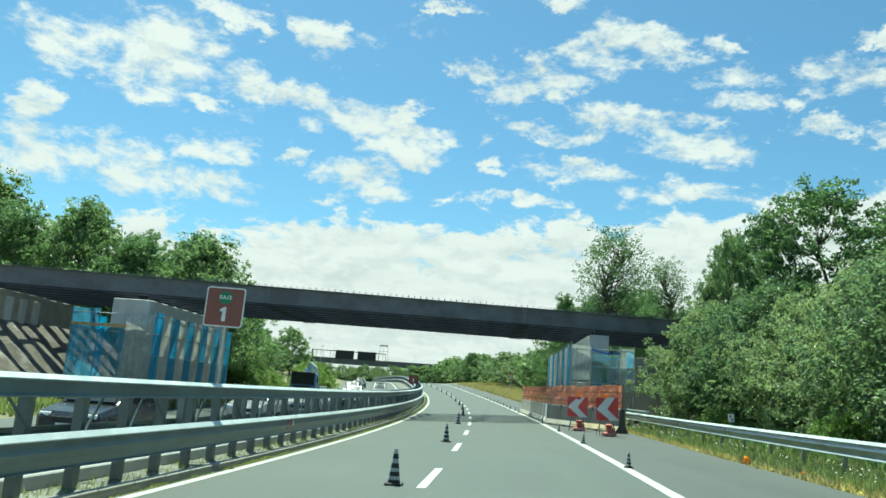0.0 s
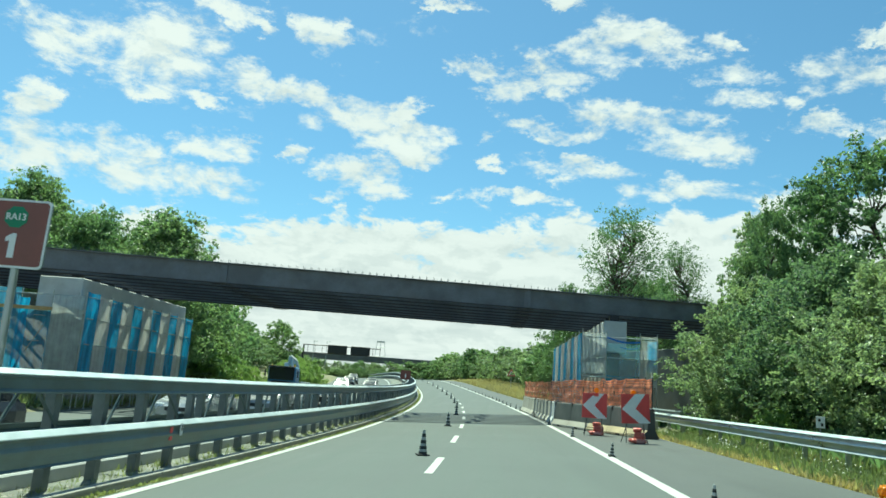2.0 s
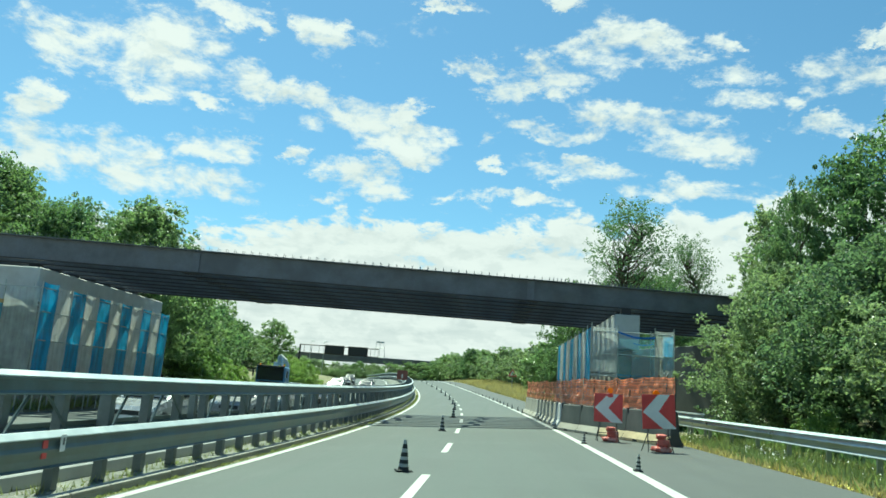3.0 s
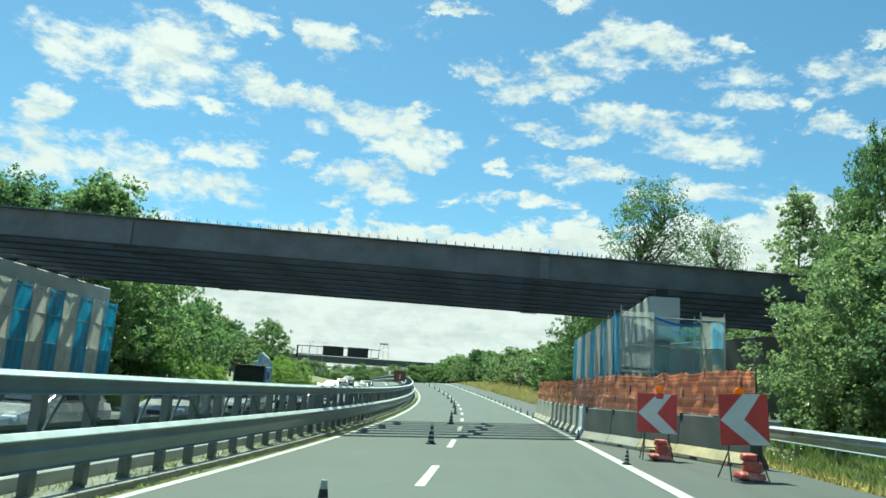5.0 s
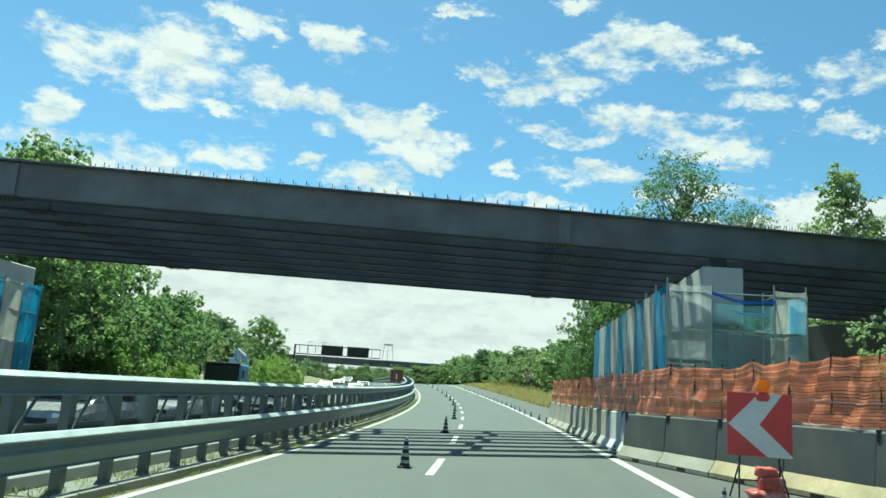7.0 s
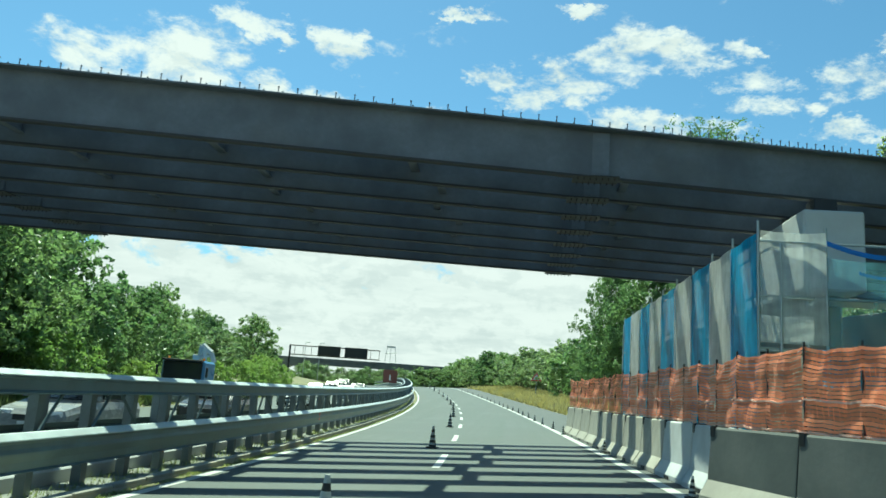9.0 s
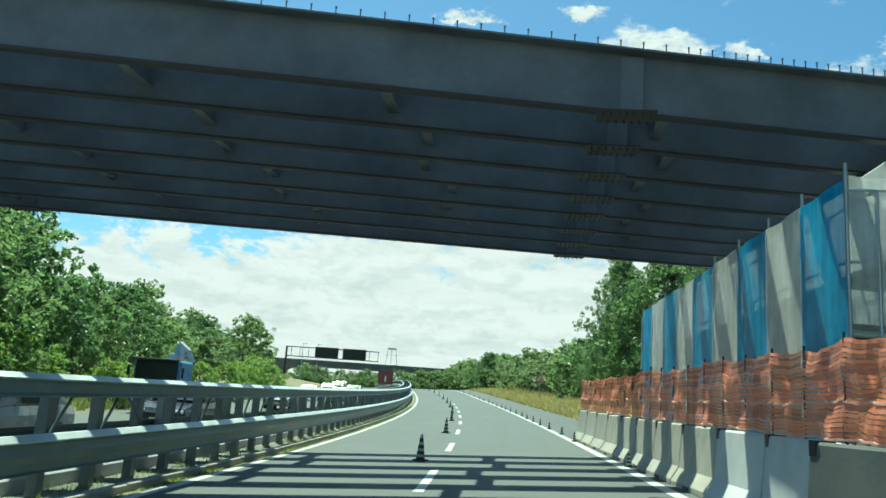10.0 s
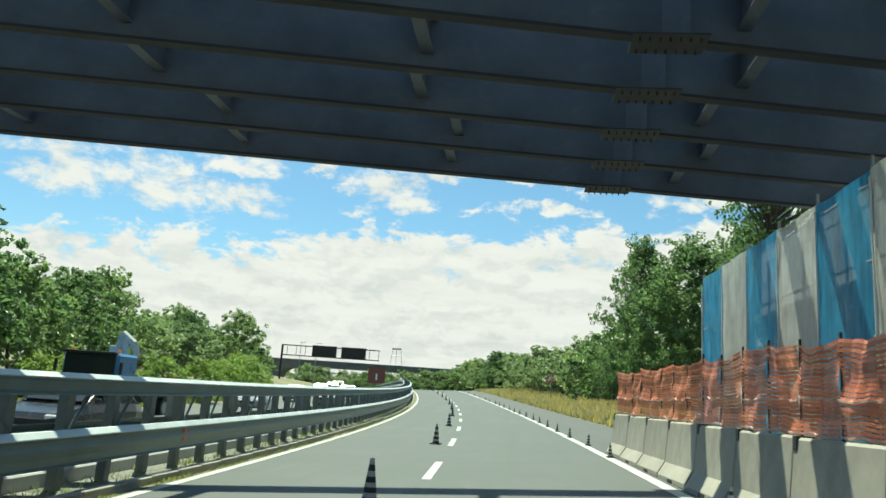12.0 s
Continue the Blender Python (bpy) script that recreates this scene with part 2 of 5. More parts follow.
# paler zinc that paints sunlight on the edges of the guardrail beams
ZINC_SUNLIT = material("sunlit_galvanised_steel", (0.55, 0.62, 0.63), 0.4, metal=0.15, vary=0.12, scale=2.0, fine=25, dirt=(0.36, 0.38, 0.37), dirt_amount=0.4, bump=0.04)
# darker stained zinc, the shade on the median guardrail painted in
ZINC_SHADED = material("shaded_galvanised_steel", (0.145, 0.195, 0.202), 0.48, metal=0.35, vary=0.2, scale=1.5, fine=25, dirt=(0.13, 0.145, 0.14), dirt_amount=0.5, bump=0.05)
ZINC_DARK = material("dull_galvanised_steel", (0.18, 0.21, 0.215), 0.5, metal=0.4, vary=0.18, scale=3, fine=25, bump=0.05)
# darker brown steel with the shade under the bridge painted in
STEEL_SHADED = material("shaded_brown_steel", (0.045, 0.043, 0.045), 0.75, vary=0.3, scale=1.2, fine=12, dirt=(0.06, 0.05, 0.045), dirt_amount=0.5, bump=0.1)
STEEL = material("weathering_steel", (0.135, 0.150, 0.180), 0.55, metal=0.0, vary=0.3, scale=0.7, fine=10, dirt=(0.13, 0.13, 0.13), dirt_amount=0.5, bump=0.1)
CONCRETE = material("concrete", (0.37, 0.355, 0.305), 0.85, vary=0.16, scale=1.3, fine=22, dirt=(0.24, 0.23, 0.20), dirt_amount=0.6, object_vary=0.12)
PALE = material("new_concrete", (0.52, 0.54, 0.54), 0.8, vary=0.1, scale=1.0, fine=22, dirt=(0.36, 0.37, 0.37), dirt_amount=0.5, object_vary=0.06)
OCHRE = material("ochre_stained_concrete", (0.50, 0.42, 0.26), 0.85, vary=0.3, scale=1.3, fine=20, dirt=(0.20, 0.18, 0.13), dirt_amount=0.8)
FAR_CONCRETE = material("far_dark_concrete", (0.15, 0.16, 0.16), 0.9, vary=0.2, scale=0.3, fine=3)
DARK_CONCRETE = material("dark_grey_concrete", (0.085, 0.096, 0.092), 0.85, vary=0.2, scale=1.0, fine=20, dirt=(0.16, 0.16, 0.15), dirt_amount=0.5)
BLUE_NET = sheer("blue_netting", (0.05, 0.44, 0.86), 0.22)
BLUE_PLASTIC = material("blue_plastic_strap", (0.02, 0.16, 0.55), 0.4, vary=0.2, scale=3, fine=20, bump=0.1)
THIN_BLUE = sheer("thin_blue_netting", (0.12, 0.42, 0.66), 0.42)
TIMBER = material("scaffold_timber", (0.42, 0.30, 0.14), 0.8, vary=0.25, scale=3, fine=24, bump=0.2)
TEAL_NET = sheer("teal_netting", (0.25, 0.60, 0.72), 0.74)
PALE_NET = sheer("pale_see_through_netting", (0.74, 0.78, 0.76), 0.55, 0.16)
GREY_NET = sheer("grey_netting", (0.92, 0.91, 0.85), 0.26, 0.14)
ORANGE = material("orange_plastic", (1.0, 0.34, 0.20), 0.4, vary=0.15, scale=2.0, fine=18, see_through=0.5, island_vary=0.28, bump=0.05, dirt=(0.75, 0.25, 0.15), dirt_amount=0.5)
CORD = material("pale_cord", (0.72, 0.44, 0.36), 0.7, vary=0.15, scale=6, fine=30, bump=0.1)
RED = material("red_sheeting", (0.60, 0.07, 0.072), 0.45, vary=0.12, scale=2.0, fine=20, bump=0.03)
WHITE = material("white_sheeting", (0.74, 0.76, 0.76), 0.45, vary=0.06, scale=2.0, fine=20, bump=0.03)
BROWN = material("brown_sheeting", (0.21, 0.072, 0.06), 0.45, vary=0.1, scale=2.0, fine=20, bump=0.03)
GREEN = material("green_sheeting", (0.02, 0.20, 0.10), 0.45, vary=0.1, bump=0.03)
BLACK = material("black_rubber", (0.022, 0.026, 0.026), 0.65, vary=0.25, scale=6, fine=40)
DARK = material("dark_metal", (0.03, 0.032, 0.036), 0.5, metal=0.3, vary=0.2)
AMBER = material("amber_plastic", (0.90, 0.36, 0.03), 0.25, vary=0.08, see_through=0.4, bump=0.0)
BAG = material("red_plastic_bag", (0.56, 0.12, 0.09), 0.42, vary=0.3, scale=5, fine=16, bump=0.7, depth=0.03, dirt=(0.72, 0.56, 0.50), dirt_amount=0.8)
BARK = material("bark", (0.10, 0.085, 0.065), 0.9, vary=0.35, scale=4, fine=20, bump=0.7, depth=0.03)
GLASS = material("tinted_glass", (0.03, 0.036, 0.042), 0.08, vary=0.05, bump=0.0)
CAR_WHITE = material("white_car_paint", (0.27, 0.28, 0.285), 0.3, vary=0.04, bump=0.0)
CAR_DARK = material("dark_car_paint", (0.03, 0.034, 0.042), 0.25, vary=0.05, bump=0.0)
CAR_GREY = material("silver_car_paint", (0.42, 0.44, 0.45), 0.25, metal=0.5, vary=0.05, bump=0.0)
TRUCK_BLUE = material("blue_truck_paint", (0.07, 0.20, 0.38), 0.35, vary=0.1, bump=0.0)
LAMP = material("lamp_glass", (0.85, 0.87, 0.88), 0.12, vary=0.03, bump=0.0)
LEAF_A = leaf_material("leaf_mid_green", (0.150, 0.220, 0.122), 0.50)
LEAF_B = leaf_material("leaf_light_green", (0.164, 0.222, 0.144), 0.54)
LEAF_G = leaf_material("leaf_grey_green", (0.142, 0.200, 0.134), 0.52)
LEAF_C = leaf_material("leaf_dark_green", (0.108, 0.177, 0.098), 0.48)
LEAF_Y = leaf_material("leaf_yellow_green", (0.19, 0.27, 0.10), 0.5)
BLADE = leaf_material("grass_blade", (0.32, 0.285, 0.17), 0.42)
WEED = leaf_material("weed_leaf", (0.19, 0.225, 0.115), 0.42)


# ---- building blocks ----
def mesh_of(bm, name, mat=None, smooth=False):
    me = bpy.data.meshes.new(name)
    bm.normal_update()
    bm.to_mesh(me)
    bm.free()
    if mat:
        me.materials.append(mat)
    if smooth:
        me.polygons.foreach_set("use_smooth", [True] * len(me.polygons))
    return me


def part(name, bm, mat, parent, label=""):
    me = bm if isinstance(bm, bpy.types.Mesh) else mesh_of(bm, name, mat)
    ob = new(name, me)
    ob.parent = parent
    return tagged(ob, label)


def empty(name, m, label, category, group="", kind=""):
    ob = new(name)
    ob.empty_display_size = 0.2
    ob.matrix_basis = m
    return tagged(ob, label, category, group, kind)


def raw(name, verts, faces, mat):
    me = bpy.data.meshes.new(name)
    me.from_pydata([tuple(v) for v in verts], [], [tuple(f) for f in faces])
    me.materials.append(mat)
    me.update()
    return me


def box(bm, sx, sy, sz, m=Matrix(), bevel=0.0):
    """A box of that size whose middle is at m's origin."""
    made = bmesh.ops.create_cube(bm, size=1.0, matrix=m @ Matrix.Diagonal((sx, sy, sz, 1)))["verts"]
    if bevel:
        edges = list({e for v in made for e in v.link_edges})
        bmesh.ops.bevel(bm, geom=edges, offset=bevel, segments=1, affect="EDGES")
    return bm


def rod(bm, a, b, r, r2=None, sides=8):
    a, b = Vector(a), Vector(b)
    d = b - a
    q = d.to_track_quat("Z", "Y").to_matrix().to_4x4()
    bmesh.ops.create_cone(bm, cap_ends=True, segments=sides, radius1=r, radius2=r if r2 is None else r2, depth=d.length, matrix=Matrix.Translation((a + b) / 2) @ q)
    return bm


def sweep(points, profile, closed=False):
    """A profile (side, height) drawn along points on the plan; upright all along."""
    bm = bmesh.new()
    rings = []
    for i, p in enumerate(points):
        d = (points[min(i + 1, len(points) - 1)] - points[max(i - 1, 0)])
        d.z = 0
        d.normalize()
        side = Vector((d.y, -d.x, 0))
        rings.append([bm.verts.new(p + side * s + Vector((0, 0, h))) for s, h in profile])
    k = len(profile)
    for a, b in zip(rings, rings[1:]):
        for j in range(k if closed else k - 1):
            bm.faces.new((a[j], a[(j + 1) % k], b[(j + 1) % k], b[j]))
    if closed:
        bm.faces.new(rings[0][::-1])
        bm.faces.new(rings[-1])
    return bm


def steps(a, b, d):
    k = max(1, round((b - a) / d))
    return [a + (b - a) * i / k for i in range(k + 1)]


# ---- ground, roads ----
def strip_sheet(name, y0, y1, dy, offsets, height, mat, wobble=False):
    verts, faces = [], []
    ys = steps(y0, y1, dy)
    for y in ys:
        for o in offsets:
            x = dash_x(y) + o
            verts.append((x, y, height(x, y)))
    k = len(offsets)
    for i in range(len(ys) - 1):
        for j in range(k - 1):
            a = i * k + j
            faces.append((a, a + 1, a + 1 + k, a + k))
    return new(name, raw(name, verts, faces, mat))


# one sheet of ground, fine near the road and coarse towards the horizon
gx = [-2500, -1200, -600, -300, -200, -140, -100, -70, -50, -40, -34, -30, -27, -24, -21, -19, -17.5, -16, -12, -9, -7.4, -7.2, -6.6, -6.0, -5.5, -5.0, -4.5, -4.1, -3.76, -2, 0, 3, 6, 7.2, 7.6, 8, 8.5, 9.2, 10, 11, 12, 14, 16, 19, 23, 28, 35, 45, 60, 80, 110, 160, 240, 400, 800, 1500, 2500]
gy = [-2500, -900, -300, -120, -60] + steps(-40, 120, 2.0) + steps(125, 300, 7.0) + [340, 400, 500, 700, 1100, 2500]
verts, faces = [], []
for y in gy:
    yy = max(-60, min(300, y))
    for o in gx:
        x = dash_x(yy) + o
        verts.append((x, y, terrain_z(x, yy) - (0.06 if -3.7 < o < 7.3 else 0)))
k = len(gx)
for i in range(len(gy) - 1):
    for j in range(k - 1):
        a = i * k + j
        faces.append((a, a + 1, a + 1 + k, a + k))
ground = tagged(new("ground", raw("ground", verts, faces, GRASS)), "dry yellow-green grass verge and rough ground beside the motorway", "ground", kind="structure")

road = tagged(strip_sheet("road", -60, 300, 2.0, (-3.75, -2, 0, 2, 4.0, 4.13), ground_z, ASPHALT), "grey worn asphalt of a two-lane motorway carriageway", "road", kind="structure")
shoulder = tagged(strip_sheet("hard_shoulder", -60, 300, 2.0, (4.13, 5.5, 7.25), ground_z, SHOULDER), "darker asphalt hard shoulder along the lane", "road", kind="structure")
other_road = tagged(strip_sheet("opposite_road", -60, 300, 3.0, (-18.0, -14, -11, -7.3), ground_z, ASPHALT), "grey asphalt of the opposite carriageway", "road", kind="structure")


median = tagged(strip_sheet("median_strip", -40, 230, 1.5, (-7.25, -6.6, -6.0, -5.4, -4.8, -4.15), lambda x, y: ground_z(x, y) + 0.03 + 0.04 * noise.noise((x * 2, y * 2, 1)), GRAVEL), "pale gravel and dry weeds on the strip between the carriageways", "ground", kind="structure")


def line_piece(name, y0, y1, o, width, parent):
    pts = steps(y0, y1, 2.0)
    verts = []
    for y in pts:
        for s in (-width / 2, width / 2):
            verts.append(at_road(y, o + s, 0.005))
    return part(name, raw(name, verts, [(2 * i, 2 * i + 1, 2 * i + 3, 2 * i + 2) for i in range(len(pts) - 1)], PAINT), None, parent)


line_piece("edge_line", -60, 300, -3.60, 0.17, road)
line_piece("edge_line", -60, 300, 3.97, 0.22, road)
for i in range(-5, 26):
    line_piece("dash", 1.45 - 1.75 + 8.69 * i, 1.45 + 1.75 + 8.69 * i, 0.0, 0.16, road)
line_piece("edge_line", -60, 300, -7.9, 0.17, other_road)

# ---- median barrier between the carriageways ----
def w_profile(o, low, high, depth=0.08, thick=0.012, face=1):
    """A two-wave steel beam, seen in section."""
    h = high - low
    front = [(0.035, 0), (0.045, 0.02), (0.012, 0.07), (0.03, 0.28), (0.066, 0.47), (0.07, 0.52), (0.05, 0.62), (0.045, 0.74), (depth, 0.82), (0.015, 0.985), (0, 1.0)]
    a = [(o + face * s, low + h * t) for s, t in front]
    return a + [(s - face * thick, t) for s, t in reversed(a)]


def along(y0, y1, o, h=0.0, d=2.0):
    return [at_road(y, o, h) for y in steps(y0, y1, d)]


barrier = empty("median_guardrail", Matrix(), "double galvanised steel median guardrail with two beams, posts and diagonal braces", "guardrail")
# the beam faces carry the shade of their road side as darker zinc
part("lower_beam", sweep(along(-40, 230, -4.28), w_profile(0, 0.38, 0.83), True), ZINC_SHADED, barrier, "two-wave beam with a bright top edge")
part("upper_beam", sweep(along(-40, 230, -4.50), [(-0.07, 1.265), (0.09, 1.265), (0.095, 1.285), (0.055, 1.315), (0.05, 1.44), (0.085, 1.465), (0.08, 1.485), (-0.01, 1.545), (-0.07, 1.545)], True), ZINC_SHADED, barrier, "deep box-like top beam")
# added strips put the sunlight on the top edges into a paler colour
part("cap_strip", sweep(along(-40, 230, -4.28), [(0.086, 0.75), (0.089, 0.765), (0.018, 0.831), (-0.014, 0.838), (-0.014, 0.832), (0.014, 0.825)], True), ZINC_SUNLIT, barrier, "paler strip painted as the sunlit upper edge of the beam")
part("cap_strip", sweep(along(-40, 230, -4.50), [(0.084, 1.480), (0.092, 1.492), (-0.008, 1.552), (-0.072, 1.552), (-0.072, 1.546), (-0.012, 1.546)], True), ZINC_SUNLIT, barrier, "paler strip painted as the sunlit upper edge of the beam")
part("rear_beam", sweep(along(-40, 230, -5.45), w_profile(0, 0.40, 0.83, face=-1), True), ZINC_SHADED, barrier)
part("cap_strip", sweep(along(-40, 230, -5.45), [(-0.086, 0.75), (-0.089, 0.765), (-0.018, 0.831), (0.014, 0.838), (0.014, 0.832), (-0.014, 0.825)], True), ZINC_SUNLIT, barrier, "paler strip painted as the sunlit upper edge of the beam")
part("rear_upper_beam", sweep(along(-40, 230, -5.40), [(0.0, 1.34), (-0.07, 1.36), (-0.07, 1.44), (-0.02, 1.47), (-0.07, 1.55), (-0.03, 1.575), (0.06, 1.575), (0.06, 1.34)], True), ZINC, barrier)
bm = bmesh.new()
flange = [(-0.08, 0.0), (0.06, 0.0), (0.06, 0.15), (0.050, 0.15), (0.050, 0.012), (-0.070, 0.012), (-0.070, 0.15), (-0.08, 0.15)]
low, high = [bm.verts.new((x, y, -0.12)) for x, y in flange], [bm.verts.new((x, y, 1.5)) for x, y in flange]
for i in range(8):
    bm.faces.new((low[i], low[(i + 1) % 8], high[(i + 1) % 8], high[i]))
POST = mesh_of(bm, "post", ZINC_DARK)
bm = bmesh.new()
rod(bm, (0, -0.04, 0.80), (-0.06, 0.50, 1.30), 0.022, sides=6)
BRACE = mesh_of(bm, "brace", ZINC_SHADED)
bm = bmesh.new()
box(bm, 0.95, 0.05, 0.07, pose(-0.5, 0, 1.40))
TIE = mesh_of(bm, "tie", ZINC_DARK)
for i, y in enumerate(steps(-20, 200, 1.27)):
    post = part("post", POST, None, barrier)
    post.location = at_road(y, -4.64)
    if i % 3 == 0:
        post = part("post", POST, None, barrier)
        post.location = at_road(y, -5.35)
        tie = part("tie", TIE, None, barrier)
        tie.location = at_road(y, -4.45)
    brace = part("brace", BRACE, None, barrier)
    brace.location = at_road(y, -4.50)
    if i % 3 == 1:
        brace.scale = (1, -1, 1)
for y in (7.1, 43.0):
    bm = bmesh.new()
    box(bm, 0.012, 0.10, 0.22, pose(*at_road(y, -4.225, 0.62)))
    part("reflector", bm, RED, barrier, "faded red marker on the lower beam")

tag = part("marker", box(bmesh.new(), 0.012, 0.11, 0.21, pose(*at_road(7.42, -4.19, 0.68)), 0.003), WHITE, barrier, "small white plate with a dark bar")
part("bar", box(bmesh.new(), 0.004, 0.03, 0.09, pose(*at_road(7.42, -4.181, 0.70))), DARK, tag)
# low concrete kerb under the barrier, in one-metre stones
kerb = tagged(new("kerb", mesh_of(sweep(along(-30, 130, -4.10), [(-0.09, -0.3), (-0.09, 0.03), (0.07, 0.02), (0.08, -0.3)], True), "kerb", CONCRETE)), "low grey concrete kerb under the median guardrail, weathered", "kerb", kind="structure")
bm = bmesh.new()
box(bm, 0.15, 0.97, 0.06, pose(0, 0, 0.045), 0.012)
STONE = mesh_of(bm, "kerb_stone", CONCRETE)
for y in steps(-9, 70, 1.0):
    s = part("kerb_stone", STONE, None, kerb)
    s.matrix_basis = Matrix.Translation(at_road(y, -4.10)) @ pose(0, 0, 0, 0, 0, heading(y))
back_kerb = tagged(new("back_kerb", mesh_of(sweep(along(-30, 130, -5.06), [(-0.10, -0.3), (-0.10, 0.21), (-0.08, 0.235), (0.07, 0.235), (0.09, 0.21), (0.10, -0.3)], True), "back_kerb", PALE)), "pale concrete kerb behind the median guardrail", "kerb", kind="structure")

# ---- guardrail beside the hard shoulder ----
rail = empty("side_guardrail", Matrix(), "single galvanised two-wave guardrail on steel posts beside the hard shoulder", "guardrail")
part("beam", sweep(along(-40, 29.5, 8.35), w_profile(0, 0.46, 0.80, face=-1), True), ZINC, rail)
# here too the sunlit top edge and lit lower lip are paler strips
part("cap_strip", sweep(along(-40, 29.5, 8.35), [(-0.086, 0.735), (-0.089, 0.748), (-0.018, 0.802), (0.014, 0.808), (0.014, 0.802), (-0.014, 0.796)], True), ZINC_SUNLIT, rail, "paler strip painted as the sunlit upper edge of the beam")
part("lower_lip", sweep(along(-40, 29.5, 8.35), [(-0.040, 0.452), (-0.052, 0.468), (-0.038, 0.500), (-0.030, 0.500), (-0.030, 0.452)], True), ZINC_SUNLIT, rail, "paler strip painted as the lit lower edge of the beam")
bm = bmesh.new()
box(bm, 0.10, 0.06, 1.0, pose(0, 0, 0.28))
box(bm, 0.12, 0.10, 0.10, pose(-0.09, 0, 0.62))
RAIL_POST = mesh_of(bm, "post", ZINC)
for y in steps(-38, 29, 2.25):
    p = part("post", RAIL_POST, None, rail)
    p.location = at_road(y, 8.50)
back_rail = empty("pier_guardrail", Matrix(), "dull galvanised guardrail in the shade under the bridge", "guardrail")
part("beam", sweep(along(26.5, 60, 8.9), w_profile(0, 0.62, 0.95, face=-1), True), ZINC, back_rail)
for y in steps(27, 60, 2.25):
    p = part("post", RAIL_POST, None, back_rail)
    p.location = at_road(y, 9.05, 0.14)

# ---- road bridge: bare steel girders on two piers, no deck yet ----
SKEW, TOP, DEPTH, GIRDERS, GAP = 0.202, 7.003, 1.04, 8, 1.595
FIRST, CLIMB = 33.76, 0.006


def girder_y(x, i):
    return FIRST + SKEW * x + GAP * i


along_bridge = Matrix(((1, 0, 0, 0), (SKEW, 1, 0, 0), (CLIMB, 0, 1, 0), (0, 0, 0, 1)))
bridge = empty("steel_bridge", Matrix(), "unfinished overpass of dark weathering-steel girders with shear studs and no deck", "bridge")
X0, X1 = -33.0, 24.0
bm = bmesh.new()
mid, span = (X0 + X1) / 2, X1 - X0
box(bm, span, 0.025, DEPTH, pose(mid, 0, TOP - DEPTH / 2))
box(bm, span, 0.42, 0.035, pose(mid, 0, TOP - 0.0175))
box(bm, span, 0.17, 0.045, pose(mid, 0, TOP - DEPTH + 0.0225))
for x in steps(X0 + 1, X1 - 1, 2.9):
    box(bm, 0.018, 0.17, DEPTH - 0.09, pose(x, 0.095, TOP - DEPTH / 2))
bm.transform(along_bridge)
# bottom flanges take the darker steel, so their shade is in the colour
underside = [f.calc_center_median().z - CLIMB * f.calc_center_median().x < TOP - DEPTH + 0.05 and f.calc_area() > 0.5 for f in bm.faces]
for f, r in zip(bm.faces, underside):
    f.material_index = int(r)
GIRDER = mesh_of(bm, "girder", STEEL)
GIRDER.materials.append(STEEL_SHADED)
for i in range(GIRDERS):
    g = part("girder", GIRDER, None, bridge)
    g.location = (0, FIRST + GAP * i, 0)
bm = bmesh.new()
for s in (-1, 1):
    box(bm, 0.52, 0.014, DEPTH - 0.16, pose(0, s * 0.022, TOP - DEPTH / 2))
box(bm, 0.9, 0.52, 0.018, pose(0, 0, TOP - DEPTH - 0.010))
for k in range(7):
    for s in (-1, 1):
        rod(bm, (-0.36 + 0.12 * k, s * 0.16, TOP - DEPTH - 0.02), (-0.36 + 0.12 * k, s * 0.16, TOP - DEPTH - 0.075), 0.014, sides=6)
# shade is painted on the bottom splice plates and bolts as well
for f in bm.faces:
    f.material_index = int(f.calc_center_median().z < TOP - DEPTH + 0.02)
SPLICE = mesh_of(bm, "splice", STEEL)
SPLICE.materials.append(STEEL_SHADED)
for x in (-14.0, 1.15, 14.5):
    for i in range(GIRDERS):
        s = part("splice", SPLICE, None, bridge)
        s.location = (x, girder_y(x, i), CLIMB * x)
bm = bmesh.new()
box(bm, 0.03, GAP - 0.03, 0.5, pose(0, GAP / 2, TOP - 0.52))
box(bm, 0.22, GAP - 0.03, 0.03, pose(0, GAP / 2, TOP - 0.27))
box(bm, 0.18, GAP - 0.03, 0.03, pose(0, GAP / 2, TOP - 0.77))
CROSS = mesh_of(bm, "cross_beam", STEEL)
for k, x in enumerate((-28, -23.5, -19, -14.8, -10.6, -6.6, -2.6, 1.9, 6.4, 10.5, 15, 20)):
    for i in range(GIRDERS - 1):
        xx = x + 0.35 * (i % 2) + 0.1 * i
        c = part("cross_beam", CROSS, None, bridge)
        c.location = (xx, girder_y(xx, i), CLIMB * xx)
for i in (0, 1, GIRDERS - 1):
    bm = bmesh.new()
    x = X0 + 2
    while x < X1 - 2:
        for s in (-0.12, 0.12):
            xs = x + 0.03 * s
            foot = Vector((xs, girder_y(xs, i) + s, TOP + CLIMB * xs))
            rod(bm, foot, foot + Vector((0, 0, 0.13)), 0.011, sides=5)
            rod(bm, foot + Vector((0, 0, 0.13)), foot + Vector((0, 0, 0.15)), 0.018, sides=5)
        x += 0.36 if x < 2.0 else 0.19
    tagged(part("studding", bm, STEEL, bridge, "rows of upright steel shear studs"), kind="stuff")


